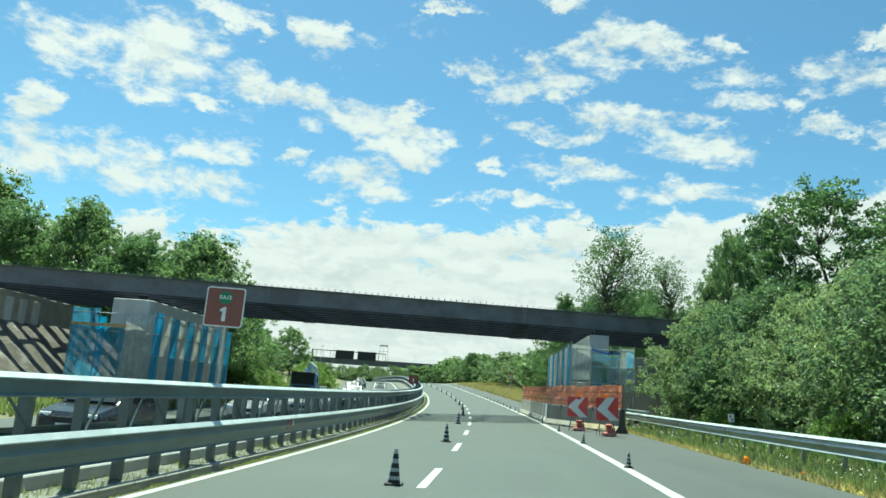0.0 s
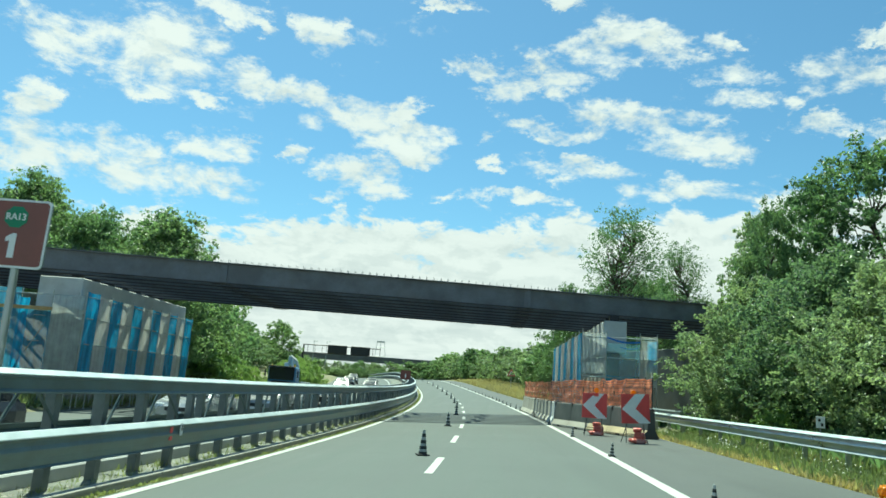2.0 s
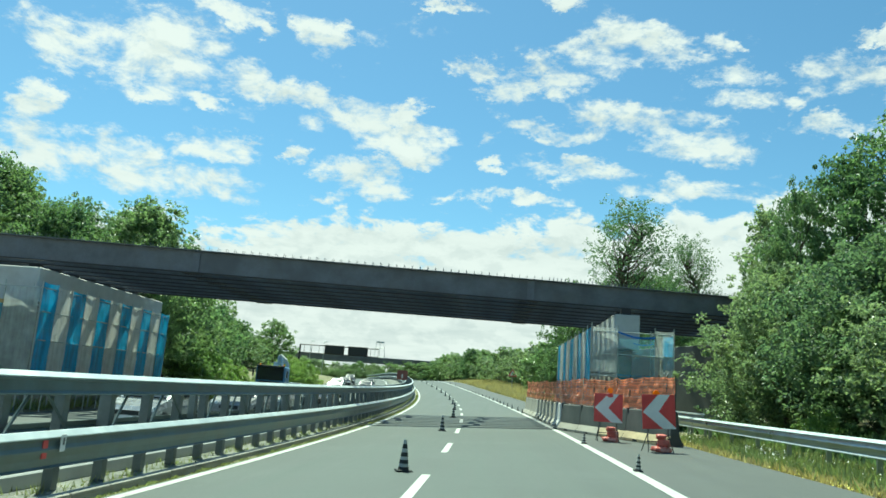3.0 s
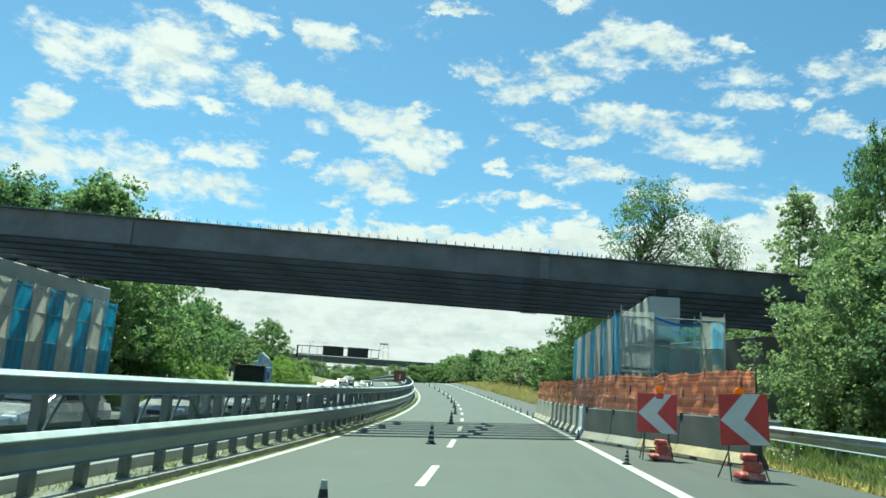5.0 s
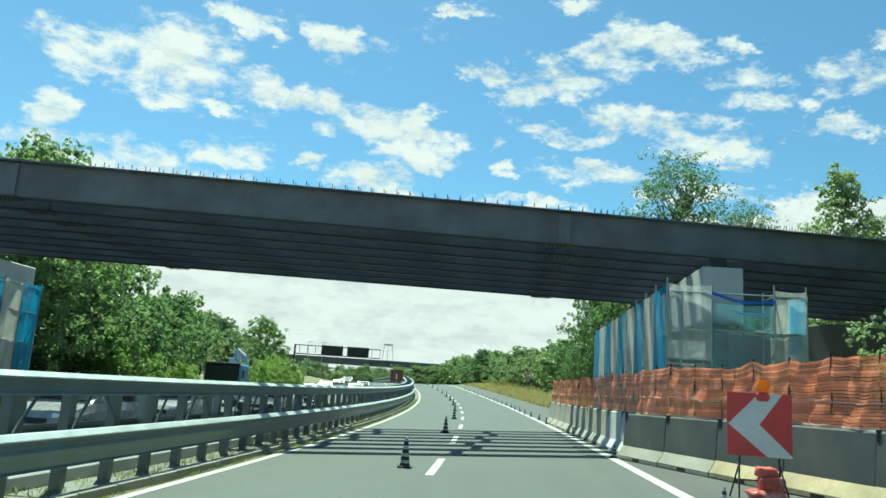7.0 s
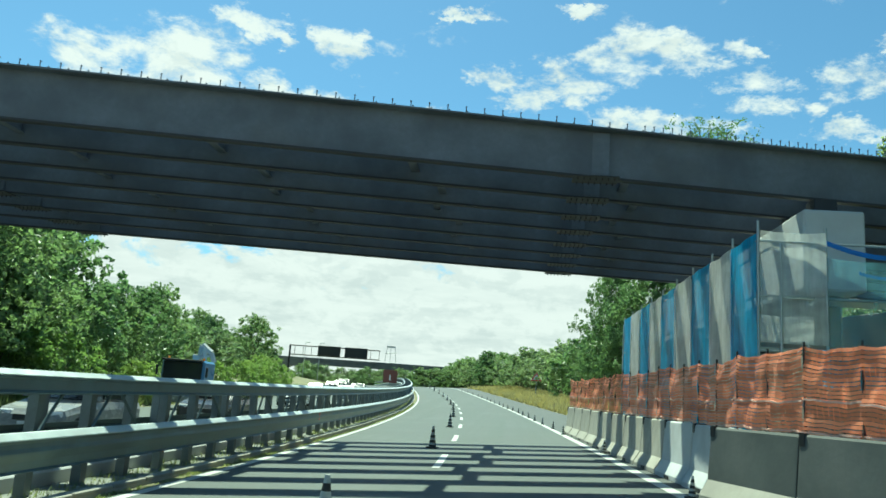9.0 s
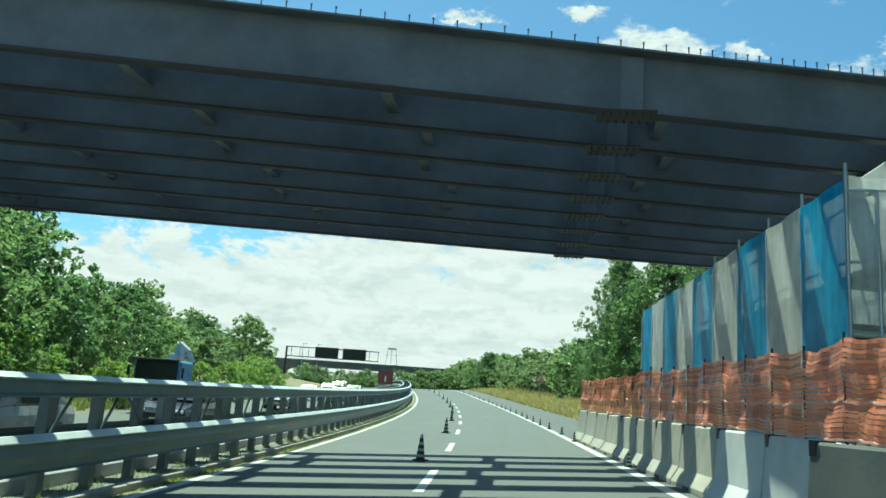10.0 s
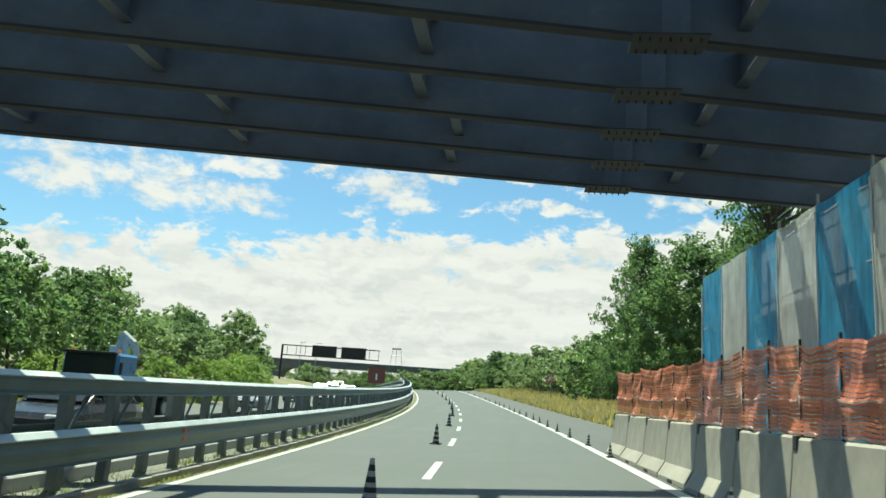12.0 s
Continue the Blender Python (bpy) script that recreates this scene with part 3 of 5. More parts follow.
# ---- piers ----
def pier(name, x0, x1, y0, y1, foot, top, cap_depth, label):
    p = empty(name, pose((x0 + x1) / 2, (y0 + y1) / 2, foot), label, "pier")
    sx, sy = x1 - x0, y1 - y0
    bm = bmesh.new()
    box(bm, sx, sy, cap_depth, pose(0, 0, top - foot - cap_depth / 2), 0.04)
    part("pier_cap", bm, PALE, p, "pale streaked concrete cap")
    bm = bmesh.new()
    box(bm, sx * 0.62, sy - 1.2, top - foot - cap_depth - 0.004, pose(0, 0, (top - foot - cap_depth) / 2), 0.05)
    part("wall", bm, CONCRETE, p)
    for i in range(GIRDERS):
        y = girder_y((x0 + x1) / 2, i) - (y0 + y1) / 2
        if abs(y) < sy / 2 - 0.1:
            bm = bmesh.new()
            under = TOP + CLIMB * (x0 + x1) / 2 - DEPTH
            box(bm, 0.45, 0.45, under - top - 0.004, pose(0, y, (under + top) / 2 - foot), 0.01)
            part("bearing", bm, DARK, p)
    return p


pier("bridge_pier", 5.28, 6.46, 34.34, 48.9, 0.1, 5.66, 1.62, "concrete bridge pier with a pale cap inside scaffolding")
pier("bridge_pier", -22.45, -20.25, 29.6, 42.4, -1.0, 5.55, 1.5, "concrete bridge pier with a pale cap wrapped in scaffold netting")


# ---- scaffolds with blue and grey netting ----
def net_sheet(w, h, seed, bulge=0.05):
    """A hanging sheet with soft folds, w wide along x and h high, hung from z = 0."""
    rnd = random.Random(seed)
    nx, nz = 10, 10
    p = [rnd.uniform(0, 6) for _ in range(4)]
    verts = []
    for j in range(nz + 1):
        for i in range(nx + 1):
            u, v = i / nx, j / nz
            d = bulge * math.sin(math.pi * u) * (0.5 + 0.5 * math.sin(3 * v + p[0])) + 0.018 * math.sin(9 * u + p[1] + 2 * v) + 0.012 * math.sin(17 * u * v + p[2])
            pinch = 0.04 * math.sin(math.pi * v) * (u - 0.5) * math.sin(p[3])
            verts.append((w * (u + pinch), d, -h * v - 0.03 * math.sin(math.pi * u) * (1 - v)))
    faces = [(j * (nx + 1) + i, j * (nx + 1) + i + 1, (j + 1) * (nx + 1) + i + 1, (j + 1) * (nx + 1) + i) for j in range(nz) for i in range(nx)]
    return verts, faces


def hang(parent, a, b, top, bottom, mat, seed, name="netting"):
    """Netting between two posts at a and b on the plan."""
    a, b = Vector((*a, 0)), Vector((*b, 0))
    d = b - a
    verts, faces = net_sheet(d.length, top - bottom, seed)
    me = raw(name, verts, faces, mat)
    me.polygons.foreach_set("use_smooth", [True] * len(me.polygons))
    ob = part(name, me, None, parent, "sheet of blue woven netting" if mat in (BLUE_NET, THIN_BLUE) else "sheet of pale grey woven netting")
    ob.matrix_basis = Matrix.Translation((a.x, a.y, top)) @ pose(0, 0, 0, 0, 0, math.degrees(math.atan2(d.y, d.x)))
    return ob


def pole(parent, x, y, z0, z1, r=0.028):
    bm = bmesh.new()
    rod(bm, (0, 0, 0), (0, 0, z1 - z0), r)
    box(bm, 0.13, 0.13, 0.012, pose(0, 0, 0.006))
    ob = part("pole", bm, ZINC, parent)
    ob.location = (x, y, z0)
    return ob


def tube(parent, a, b, name="ledger", r=0.024):
    bm = bmesh.new()
    rod(bm, a, b, r, sides=6)
    return part(name, bm, ZINC, parent)


def board(parent, x0, x1, y0, y1, z):
    bm = bmesh.new()
    box(bm, x1 - x0, y1 - y0, 0.045, pose((x0 + x1) / 2, (y0 + y1) / 2, z))
    return part("walkway", bm, ZINC, parent)


scaffold = empty("scaffolding", pose(0, 0, 0), "tube scaffolding round the near pier, hung with blue and grey netting", "scaffolding")
ys = [33.30, 34.90, 36.50, 38.30, 40.15, 42.05, 43.85, 45.75, 47.6, 49.5]
for i, y in enumerate(ys):
    for x in (4.08, 4.48):
        pole(scaffold, x, y, ground_z(x, y), 5.10 if x < 4.3 else 4.7)
    if i:
        hang(scaffold, (4.05, ys[i - 1]), (4.05, y), 4.86 + 0.012 * i, 1.12 + 0.02 * i, BLUE_NET if i % 2 else GREY_NET, i)
        bm = bmesh.new()
        rod(bm, (4.02, y - 0.06, 1.3), (4.02, y - 0.04, 4.8), 0.014, sides=6)
        part("hem", bm, WHITE, scaffold, "white rope hem of the netting")
        board(scaffold, 4.10, 4.46, ys[i - 1] + 0.03, y - 0.03, 2.75)
        tube(scaffold, (4.48, ys[i - 1], 0.6), (4.48, y, 2.7), "diagonal")
for z in (1.2, 2.7, 3.7, 4.72):
    tube(scaffold, (4.08, ys[0], z), (4.08, ys[-1], z))
    tube(scaffold, (4.48, ys[0], z), (4.48, ys[-1], z))
# the end that faces the traffic
for x in (5.28, 6.95, 7.80):
    pole(scaffold, x, 33.30, ground_z(x, 33.30), 5.02)
    pole(scaffold, x, 34.2, ground_z(x, 34.2), 4.95)
for z in (1.2, 2.7, 3.7, 4.72):
    tube(scaffold, (4.08, 33.30, z), (7.80, 33.30, z))
for z in (2.7, 3.7):
    tube(scaffold, (6.95, 34.2, z), (7.80, 34.2, z))
for x in (5.28, 6.95, 7.80):
    for z in (2.72, 4.70):
        tube(scaffold, (x, 33.30, z), (x, 34.2, z), "transom")
hang(scaffold, (4.10, 33.26), (5.28, 33.26), 4.92, 2.85, PALE_NET, 31)
hang(scaffold, (5.28, 33.26), (6.95, 33.26), 4.45, 2.15, TEAL_NET, 36)
hang(scaffold, (4.12, 33.9), (5.26, 33.9), 3.45, 2.95, PALE_NET, 39)
hang(scaffold, (5.34, 33.95), (6.90, 33.95), 2.85, 2.15, BLUE_NET, 37)
hang(scaffold, (6.95, 33.26), (7.80, 33.26), 4.88, 2.35, PALE_NET, 32)
hang(scaffold, (7.34, 33.40), (7.78, 33.40), 4.66, 3.15, BLUE_NET, 33)
hang(scaffold, (7.82, 33.30), (7.82, 36.2), 4.80, 2.85, GREY_NET, 34)
strap = [Vector((5.28 + 1.67 * k / 12, 33.24, 4.72 - 0.16 * k / 12 - 0.13 * math.sin(math.pi * k / 12))) for k in range(13)]
part("strap", sweep(strap, [(-0.006, -0.045), (0.006, -0.045), (0.010, 0.0), (0.006, 0.045), (-0.006, 0.045)], True), BLUE_PLASTIC, scaffold, "sagging blue plastic strap")
strap = [Vector((6.05 + 0.9 * k / 8, 33.75, 4.30 - 0.08 * math.sin(math.pi * k / 8))) for k in range(9)]
part("strap", sweep(strap, [(-0.006, -0.03), (0.006, -0.03), (0.006, 0.03), (-0.006, 0.03)], True), BLUE_PLASTIC, scaffold, "sagging blue plastic strap")
for x, w in ((4.1, 1.15), (5.28, 1.6), (6.95, 0.8)):
    tube(scaffold, (x, 33.32, 0.4), (x + w, 33.32, 2.6), "diagonal")
tube(scaffold, (6.97, 33.9, 2.8), (7.75, 33.9, 4.6), "diagonal")
board(scaffold, 4.1, 7.78, 33.36, 34.15, 2.75)
board(scaffold, 5.3, 7.78, 33.36, 34.15, 3.72)

scaffold = empty("scaffolding", pose(0, 0, 0), "tube scaffolding round the far pier, hung with blue and grey netting", "scaffolding")
ys = steps(28.9, 41.9, 1.18)
for i, y in enumerate(ys):
    pole(scaffold, -19.55, y, ground_z(-19.5, y), 4.85)
    pole(scaffold, -19.95, y, ground_z(-19.9, y), 4.75)
    if i:
        hang(scaffold, (-19.52, ys[i - 1]), (-19.52, y), 4.75 - (0.0 if i > 1 else -0.1), 0.95, BLUE_NET if i % 2 else GREY_NET, 50 + i)
        board(scaffold, -19.93, -19.58, ys[i - 1] + 0.03, y - 0.03, 2.4)
for z in (0.8, 2.4, 3.6, 4.6):
    tube(scaffold, (-19.55, ys[0], z), (-19.55, ys[-1], z))
for x in (-21.2, -22.7, -24.3):
    pole(scaffold, x, 28.9, ground_z(x, 28.9), 4.85)
for z in (0.8, 2.4, 3.6, 4.6):
    tube(scaffold, (-19.55, 28.9, z), (-24.3, 28.9, z))
hang(scaffold, (-24.3, 28.86), (-22.75, 28.86), 4.85, 0.9, THIN_BLUE, 71)
hang(scaffold, (-22.75, 28.84), (-22.25, 28.84), 4.4, 0.9, BLUE_NET, 75)
hang(scaffold, (-22.25, 28.86), (-21.15, 28.86), 3.85, 0.9, THIN_BLUE, 72)
hang(scaffold, (-21.1, 28.82), (-19.6, 28.82), 4.6, 0.95, PALE_NET, 74)
hang(scaffold, (-24.3, 28.92), (-24.3, 31.5), 4.75, 0.9, THIN_BLUE, 77)
plank = box(bmesh.new(), 3.2, 0.04, 0.16, pose(-22.7, 28.80, 3.92), 0.006)
part("toe_board", plank, TIMBER, scaffold, "tan timber toe board")
for x0, x1 in ((-24.3, -22.7), (-22.7, -21.2)):
    tube(scaffold, (x0, 28.9, 0.9), (x1, 28.9, 3.6), "diagonal")
board(scaffold, -24.2, -19.6, 28.95, 29.5, 3.86)


# ---- precast traffic barriers with an orange safety net on top ----
PROFILE = [(-0.30, 0.0), (-0.30, 0.08), (-0.16, 0.30), (-0.10, 1.02), (-0.07, 1.05), (0.07, 1.05), (0.10, 1.02), (0.16, 0.30), (0.30, 0.08), (0.30, 0.0)]


def jersey_mesh(length, mat, foot_mat):
    bm = bmesh.new()
    rings = []
    for y, cut in ((0.0, 0.02), (0.03, 0.0), (length - 0.03, 0.0), (length, 0.02)):
        rings.append([bm.verts.new((s * (1 - cut), y, h * (1 - cut * 0.5) if h > 0.5 else h)) for s, h in PROFILE])
    k = len(PROFILE)
    for a, b in zip(rings, rings[1:]):
        for j in range(k):
            bm.faces.new((a[j], b[j], b[(j + 1) % k], a[(j + 1) % k]))
    bm.faces.new(rings[0])
    bm.faces.new(rings[-1][::-1])
    bmesh.ops.recalc_face_normals(bm, faces=bm.faces)
    for f in bm.faces:
        f.material_index = 1 if f.calc_center_median().z < 0.295 else 0
    me = mesh_of(bm, "barrier_body", mat)
    me.materials.append(foot_mat)
    return me


# the slanting row is dark grey above the foot, concrete or ochre below
JERSEY = {"worn": jersey_mesh(1.97, CONCRETE, CONCRETE), "new": jersey_mesh(1.97, PALE, PALE), "dark_body": jersey_mesh(1.97, DARK_CONCRETE, CONCRETE), "stained": jersey_mesh(1.97, DARK_CONCRETE, OCHRE)}
bm = bmesh.new()
box(bm, 0.235, 0.10, 0.16, pose(0, 0, 0.985))
HOOK = mesh_of(bm, "coupling", DARK)
bm = box(bmesh.new(), 0.02, 0.30, 0.06, pose(0, 0, 0.035))
SLOT = mesh_of(bm, "drain_slot", BLACK)


def jersey(p, q, mat, label):
    d = q - p
    ob = empty("traffic_barrier", Matrix.Translation(p) @ pose(0, 0, 0, 0, 0, -math.degrees(math.atan2(d.x, d.y))), label, "barrier", "row of traffic barriers")
    part("barrier_body", JERSEY[mat], None, ob)
    part("coupling", HOOK, None, ob, "dark steel coupling").location = (0, 1.92, 0)
    for s in (-0.302, 0.302):
        part("drain_slot", SLOT, None, ob).location = (s, 1.0, 0)
    return ob


corner = (2.74, 31.0)
heel = (5.35, 22.1)
d = Vector((corner[0] - heel[0], corner[1] - heel[1]))
count = int(d.length / 2.0) + 1
d.normalize()
NET = []
for i in range(count):
    a = Vector((corner[0], corner[1])) - d * (2.0 * (count - i) if i else 9.05)
    b = Vector((corner[0], corner[1])) - d * 2.0 * (count - i - 1)
    block = jersey(Vector((*a, ground_z(*a))), Vector((*b, ground_z(*b))), "stained" if i < 3 else "dark_body", "dark grey concrete barrier with an ochre-stained foot on the shoulder" if i < 3 else "dark grey concrete barrier with a pale foot on the shoulder")
    if i == 0:
        block.scale = (1, 0.53, 1)
    NET.append(a)
y = corner[1] + 0.05
i = 0
while y < 50:
    p, q = at_road(y, 4.55 + max(0, 0.12 - 0.03 * i) - 0.01 * i), at_road(y + 2.0, 4.55 + max(0, 0.12 - 0.03 * (i + 1)) - 0.01 * (i + 1))
    jersey(p, q, "new" if i < 2 else "worn", "pale new precast concrete barrier beside the lane" if i < 2 else "beige weathered precast concrete barrier beside the lane")
    NET.append(p.xy)
    y += 2.0
    i += 1
NET.append(q.xy)

net = empty("safety_net", Matrix(), "orange plastic mesh fence sagging between posts on top of the barriers", "fence")
stretch = []
for a, b in zip(NET, NET[1:]):
    stretch.append(a)
    stretch.append((a + b) / 2)
stretch.append(NET[-1])
rnd = random.Random(5)
tops = [1.05 + rnd.uniform(1.0, 1.10) for _ in stretch]
for i, (a, b) in enumerate(zip(stretch, stretch[1:])):
    bm = bmesh.new()
    rod(bm, (0, 0, 1.0), (0, 0, tops[i] + 0.05), 0.016, sides=6)
    part("post", bm, DARK, net).location = (a.x, a.y, ground_z(*a))
    d = b - a
    side = Vector((d.y, -d.x)).normalized()
    verts, faces = [], []
    rows, cols = 21, 9
    ph = [rnd.uniform(0, 6.3) for _ in range(4)]

    def net_point(u, v):
        g = a + d * u
        top = tops[i] * (1 - u) + tops[i + 1] * u
        sag = math.sin(math.pi * u)
        z = 1.06 + (top - 1.06) * v - 0.07 * sag * v * (0.6 + 0.4 * math.sin(ph[0])) + (0.012 * math.sin(7 * u + ph[1] + 5 * v) + 0.009 * math.sin(17 * u + ph[2] + 13 * v)) * sag
        out = 0.05 * math.sin(5 * u + 4 * v + ph[2]) * sag + 0.02 * math.sin(11 * v + ph[3]) + 0.012 * math.sin(23 * u + 9 * v + ph[0]) * sag
        g = g - side * (0.02 + out)
        return Vector((g.x, g.y, ground_z(*g) + z))

    for r in range(rows):
        v0 = r / rows
        v1 = v0 + (0.70 + 0.22 * rnd.random()) / rows
        for c in range(cols + 1):
            verts += [net_point(c / cols, v0), net_point(c / cols, v1)]
        s = len(verts) - 2 * (cols + 1)
        faces += [(s + 2 * c, s + 2 * c + 2, s + 2 * c + 3, s + 2 * c + 1) for c in range(cols)]
    for c in range(13):
        u0 = (c + 0.5) / 13
        for r in range(5):
            s = len(verts)
            verts += [net_point(u0, r / 5), net_point(u0 + 0.012, r / 5), net_point(u0 + 0.012, (r + 1) / 5), net_point(u0, (r + 1) / 5)]
            faces.append((s, s + 1, s + 2, s + 3))
    part("mesh_panel", raw("mesh_panel", verts, faces, ORANGE), None, net)
    for v0 in (0.02, 0.38 + 0.03 * math.sin(ph[0])):
        pts = [net_point(c / cols, v0) - Vector((side.x, side.y, 0)) * 0.012 for c in range(cols + 1)]
        part("cord", sweep(pts, [(-0.008, -0.012), (0.008, -0.012), (0.008, 0.012), (-0.008, 0.012)], True), CORD, net, "pale cord through the mesh")


# ---- chevron boards ----
def flat(bm, pts, y0, y1):
    f = [bm.verts.new((x, y0, z)) for x, z in pts]
    b = [bm.verts.new((x, y1, z)) for x, z in pts]
    bm.faces.new(f)
    bm.faces.new(b[::-1])
    for i in range(len(pts)):
        j = (i + 1) % len(pts)
        bm.faces.new((f[j], f[i], b[i], b[j]))
    bmesh.ops.recalc_face_normals(bm, faces=bm.faces)
    return bm


def chevron_board(x, y, turn, lean, size=0.92, lamp_x=0.05, lamp_y=0.0, lamp_drop=0.0):
    g = empty("chevron_board", pose(x, y, ground_z(x, y), 0, 0, turn), "red and white chevron board with amber lamp, weighted with red bags", "traffic sign", "chevron boards")
    h = size
    low = 0.625
    tilt = pose(0, 0, low + h / 2, 0, lean, 0)
    bm = bmesh.new()
    box(bm, h, 0.012, h, tilt, 0.003)
    part("panel", bm, RED, g, "red panel")
    k = [(0.02, 0.49), (0.50, 1.0), (0.86, 1.0), (0.50, 0.5), (1.0, 0.03), (1.0, 0.0), (0.62, 0.0)]
    bm = flat(bmesh.new(), [((a - 0.5) * h, (b - 0.5) * h) for a, b in k], -0.009, -0.004)
    bm.transform(tilt)
    part("chevron", bm, WHITE, g, "white arrow pointing to the lane")
    for s in (-0.26, 0.26):
        bm = bmesh.new()
        rod(bm, (s, 0.02, low + h - 0.1), (s * 1.1, 0.02, 0.25), 0.014)
        part("upright", bm, DARK, g)
        for e in (-0.28, 0.34):
            bm = bmesh.new()
            rod(bm, (s * 1.1, 0.02, 0.50), (s * 1.35, e, 0.0), 0.013)
            part("leg", bm, DARK, g)
    bm = bmesh.new()
    rod(bm, (-0.30, 0.02, 0.28), (0.30, 0.02, 0.28), 0.013)
    part("crossbar", bm, DARK, g)
    rnd = random.Random(int(x * 10))
    for sx, sy, sz, px_, py, pz in ((0.50, 0.36, 0.14, 0.08, 0.0, 0.08), (0.36, 0.28, 0.22, 0.17, 0.03, 0.24), (0.27, 0.24, 0.14, 0.10, 0.05, 0.41)):
        bm = bmesh.new()
        bmesh.ops.create_icosphere(bm, subdivisions=3, radius=0.5)
        for v in bm.verts:
            q = v.co * 2
            lump = Vector((x, pz * 9, 0))
            v.co = Vector([math.copysign(abs(c) ** 0.5, c) for c in q]) * 0.5 * (1 + 0.22 * noise.noise(q * 1.6 + lump) + 0.16 * abs(noise.noise(q * 5.0 + lump)))
        bm.transform(pose(px_, py, pz, 0, 0, rnd.uniform(-20, 20)) @ Matrix.Diagonal((sx, sy, sz, 1)))
        part("weight_bag", mesh_of(bm, "weight_bag", BAG, True), None, g, "red plastic weight bag")
    top = low + h - lamp_drop
    bm = bmesh.new()
    box(bm, 0.19, 0.10, 0.13, pose(lamp_x, lamp_y, top - 0.05), 0.03)
    lamp = part("warning_lamp", bm, RED, g, "red lamp housing")
    bm = bmesh.new()
    rod(bm, (lamp_x, lamp_y - 0.06, top + 0.11), (lamp_x, lamp_y + 0.03, top + 0.11), 0.095, sides=20)
    bmesh.ops.bevel(bm, geom=[e for e in bm.edges if len(e.link_faces) == 2 and e.calc_face_angle() > 1], offset=0.02, segments=2, affect="EDGES")
    part("lens", bm, AMBER, lamp, "round amber lens")
    return g


chevron_board(3.48, 23.85, -4, 0)
chevron_board(4.22, 19.75, 6, -3.5, 0.93, -0.06, 0.09, 0.09)


# ---- striped cones ----
def cone_thing(height, label, category):
    g = empty("traffic_cone", Matrix(), label, category, "cones along the lane")
    bm = bmesh.new()
    box(bm, 0.29 * height / 0.57, 0.29 * height / 0.57, 0.035, pose(0, 0, 0.0175), 0.01)
    part("base", bm, BLACK, g, "black rubber foot")
    r0, r1 = 0.105 * height / 0.57, 0.028 * height / 0.57
    cuts = [0.035, 0.15, 0.25, 0.37, 0.47, 0.60, 0.72, 0.86, 1.0]
    cuts = [0.035 if i == 0 else c * height for i, c in enumerate(cuts)]
    for i, (a, b) in enumerate(zip(cuts, cuts[1:])):
        bm = bmesh.new()
        f = lambda z: r0 + (r1 - r0) * z / height
        bmesh.ops.create_cone(bm, cap_ends=i == len(cuts) - 2, segments=20, radius1=f(a), radius2=f(b), depth=b - a, matrix=pose(0, 0, (a + b) / 2))
        part("band", mesh_of(bm, "band", CONE_WHITE if i % 2 else BLACK, False), None, g)
    return g


CONE_WHITE = material("dirty_white_band", (0.42, 0.44, 0.42), 0.6, vary=0.2, scale=8, fine=40)
cone = cone_thing(0.57, "black rubber cone with dirty white bands on the asphalt", "traffic cone")
lefts = [0.0, 12.3, 27.0, 40.0, 52.4, 64.3, 76.5, 89, 101, 113, 125, 137, 149, 161]
rnd = random.Random(8)
cone.matrix_basis = Matrix.Translation(at_road(lefts[0], -0.47, 0.003))
for y in lefts[1:]:
    o = {12.3: -0.46, 27.0: -0.575, 40.0: -0.46}.get(y, -0.49 + rnd.uniform(-0.05, 0.05))
    copy_thing(cone, Matrix.Translation(at_road(y, o, 0.003)) @ pose(0, 0, 0, 0, 0, rnd.uniform(-20, 20)))
cone = cone_thing(0.34, "small dark rubber cone with faint bands beside the edge line", "traffic cone")
rights = [-4.2, 4.9, 13.9, 22.25, 31.1, 40.3, 49.5, 54.0, 58.2, 62.2, 66.2, 70.2, 74.4, 78.6, 82.8, 87, 91.5, 96, 101, 106, 112, 118, 125, 132, 140]
cone.matrix_basis = Matrix.Translation(at_road(rights[0], 4.15, 0.003))
for y in rights[1:]:
    copy_thing(cone, Matrix.Translation(at_road(y, 4.05 + rnd.uniform(-0.04, 0.08), 0.003)) @ pose(0, 0, 0, rnd.uniform(-3, 3), rnd.uniform(-3, 3), rnd.uniform(-20, 20)))


# ---- route sign in the median ----
def letters(text, size, mat, parent, m, name="lettering"):
    c = bpy.data.curves.new(name, "FONT")
    c.body, c.size, c.extrude, c.align_x, c.align_y, c.offset = text, size, 0.002, "CENTER", "CENTER", size * 0.02
    t = bpy.data.objects.new(name, c)
    scene.collection.objects.link(t)
    bpy.context.view_layer.update()
    me = bpy.data.meshes.new_from_object(t)
    bpy.data.objects.remove(t)
    me.materials.clear()
    me.materials.append(mat)
    ob = part(name, me, None, parent)
    ob.matrix_basis = m @ pose(0, 0, 0, 90, 0, 0)
    return ob


def rounded(w, h, r, k=6):
    pts = []
    for cx, cz, a0 in ((w / 2 - r, h / 2 - r, 0), (-w / 2 + r, h / 2 - r, 90), (-w / 2 + r, -h / 2 + r, 180), (w / 2 - r, -h / 2 + r, 270)):
        for i in range(k + 1):
            a = radians(a0 + 90 * i / k)
            pts.append((cx + r * math.cos(a), cz + r * math.sin(a)))
    return pts


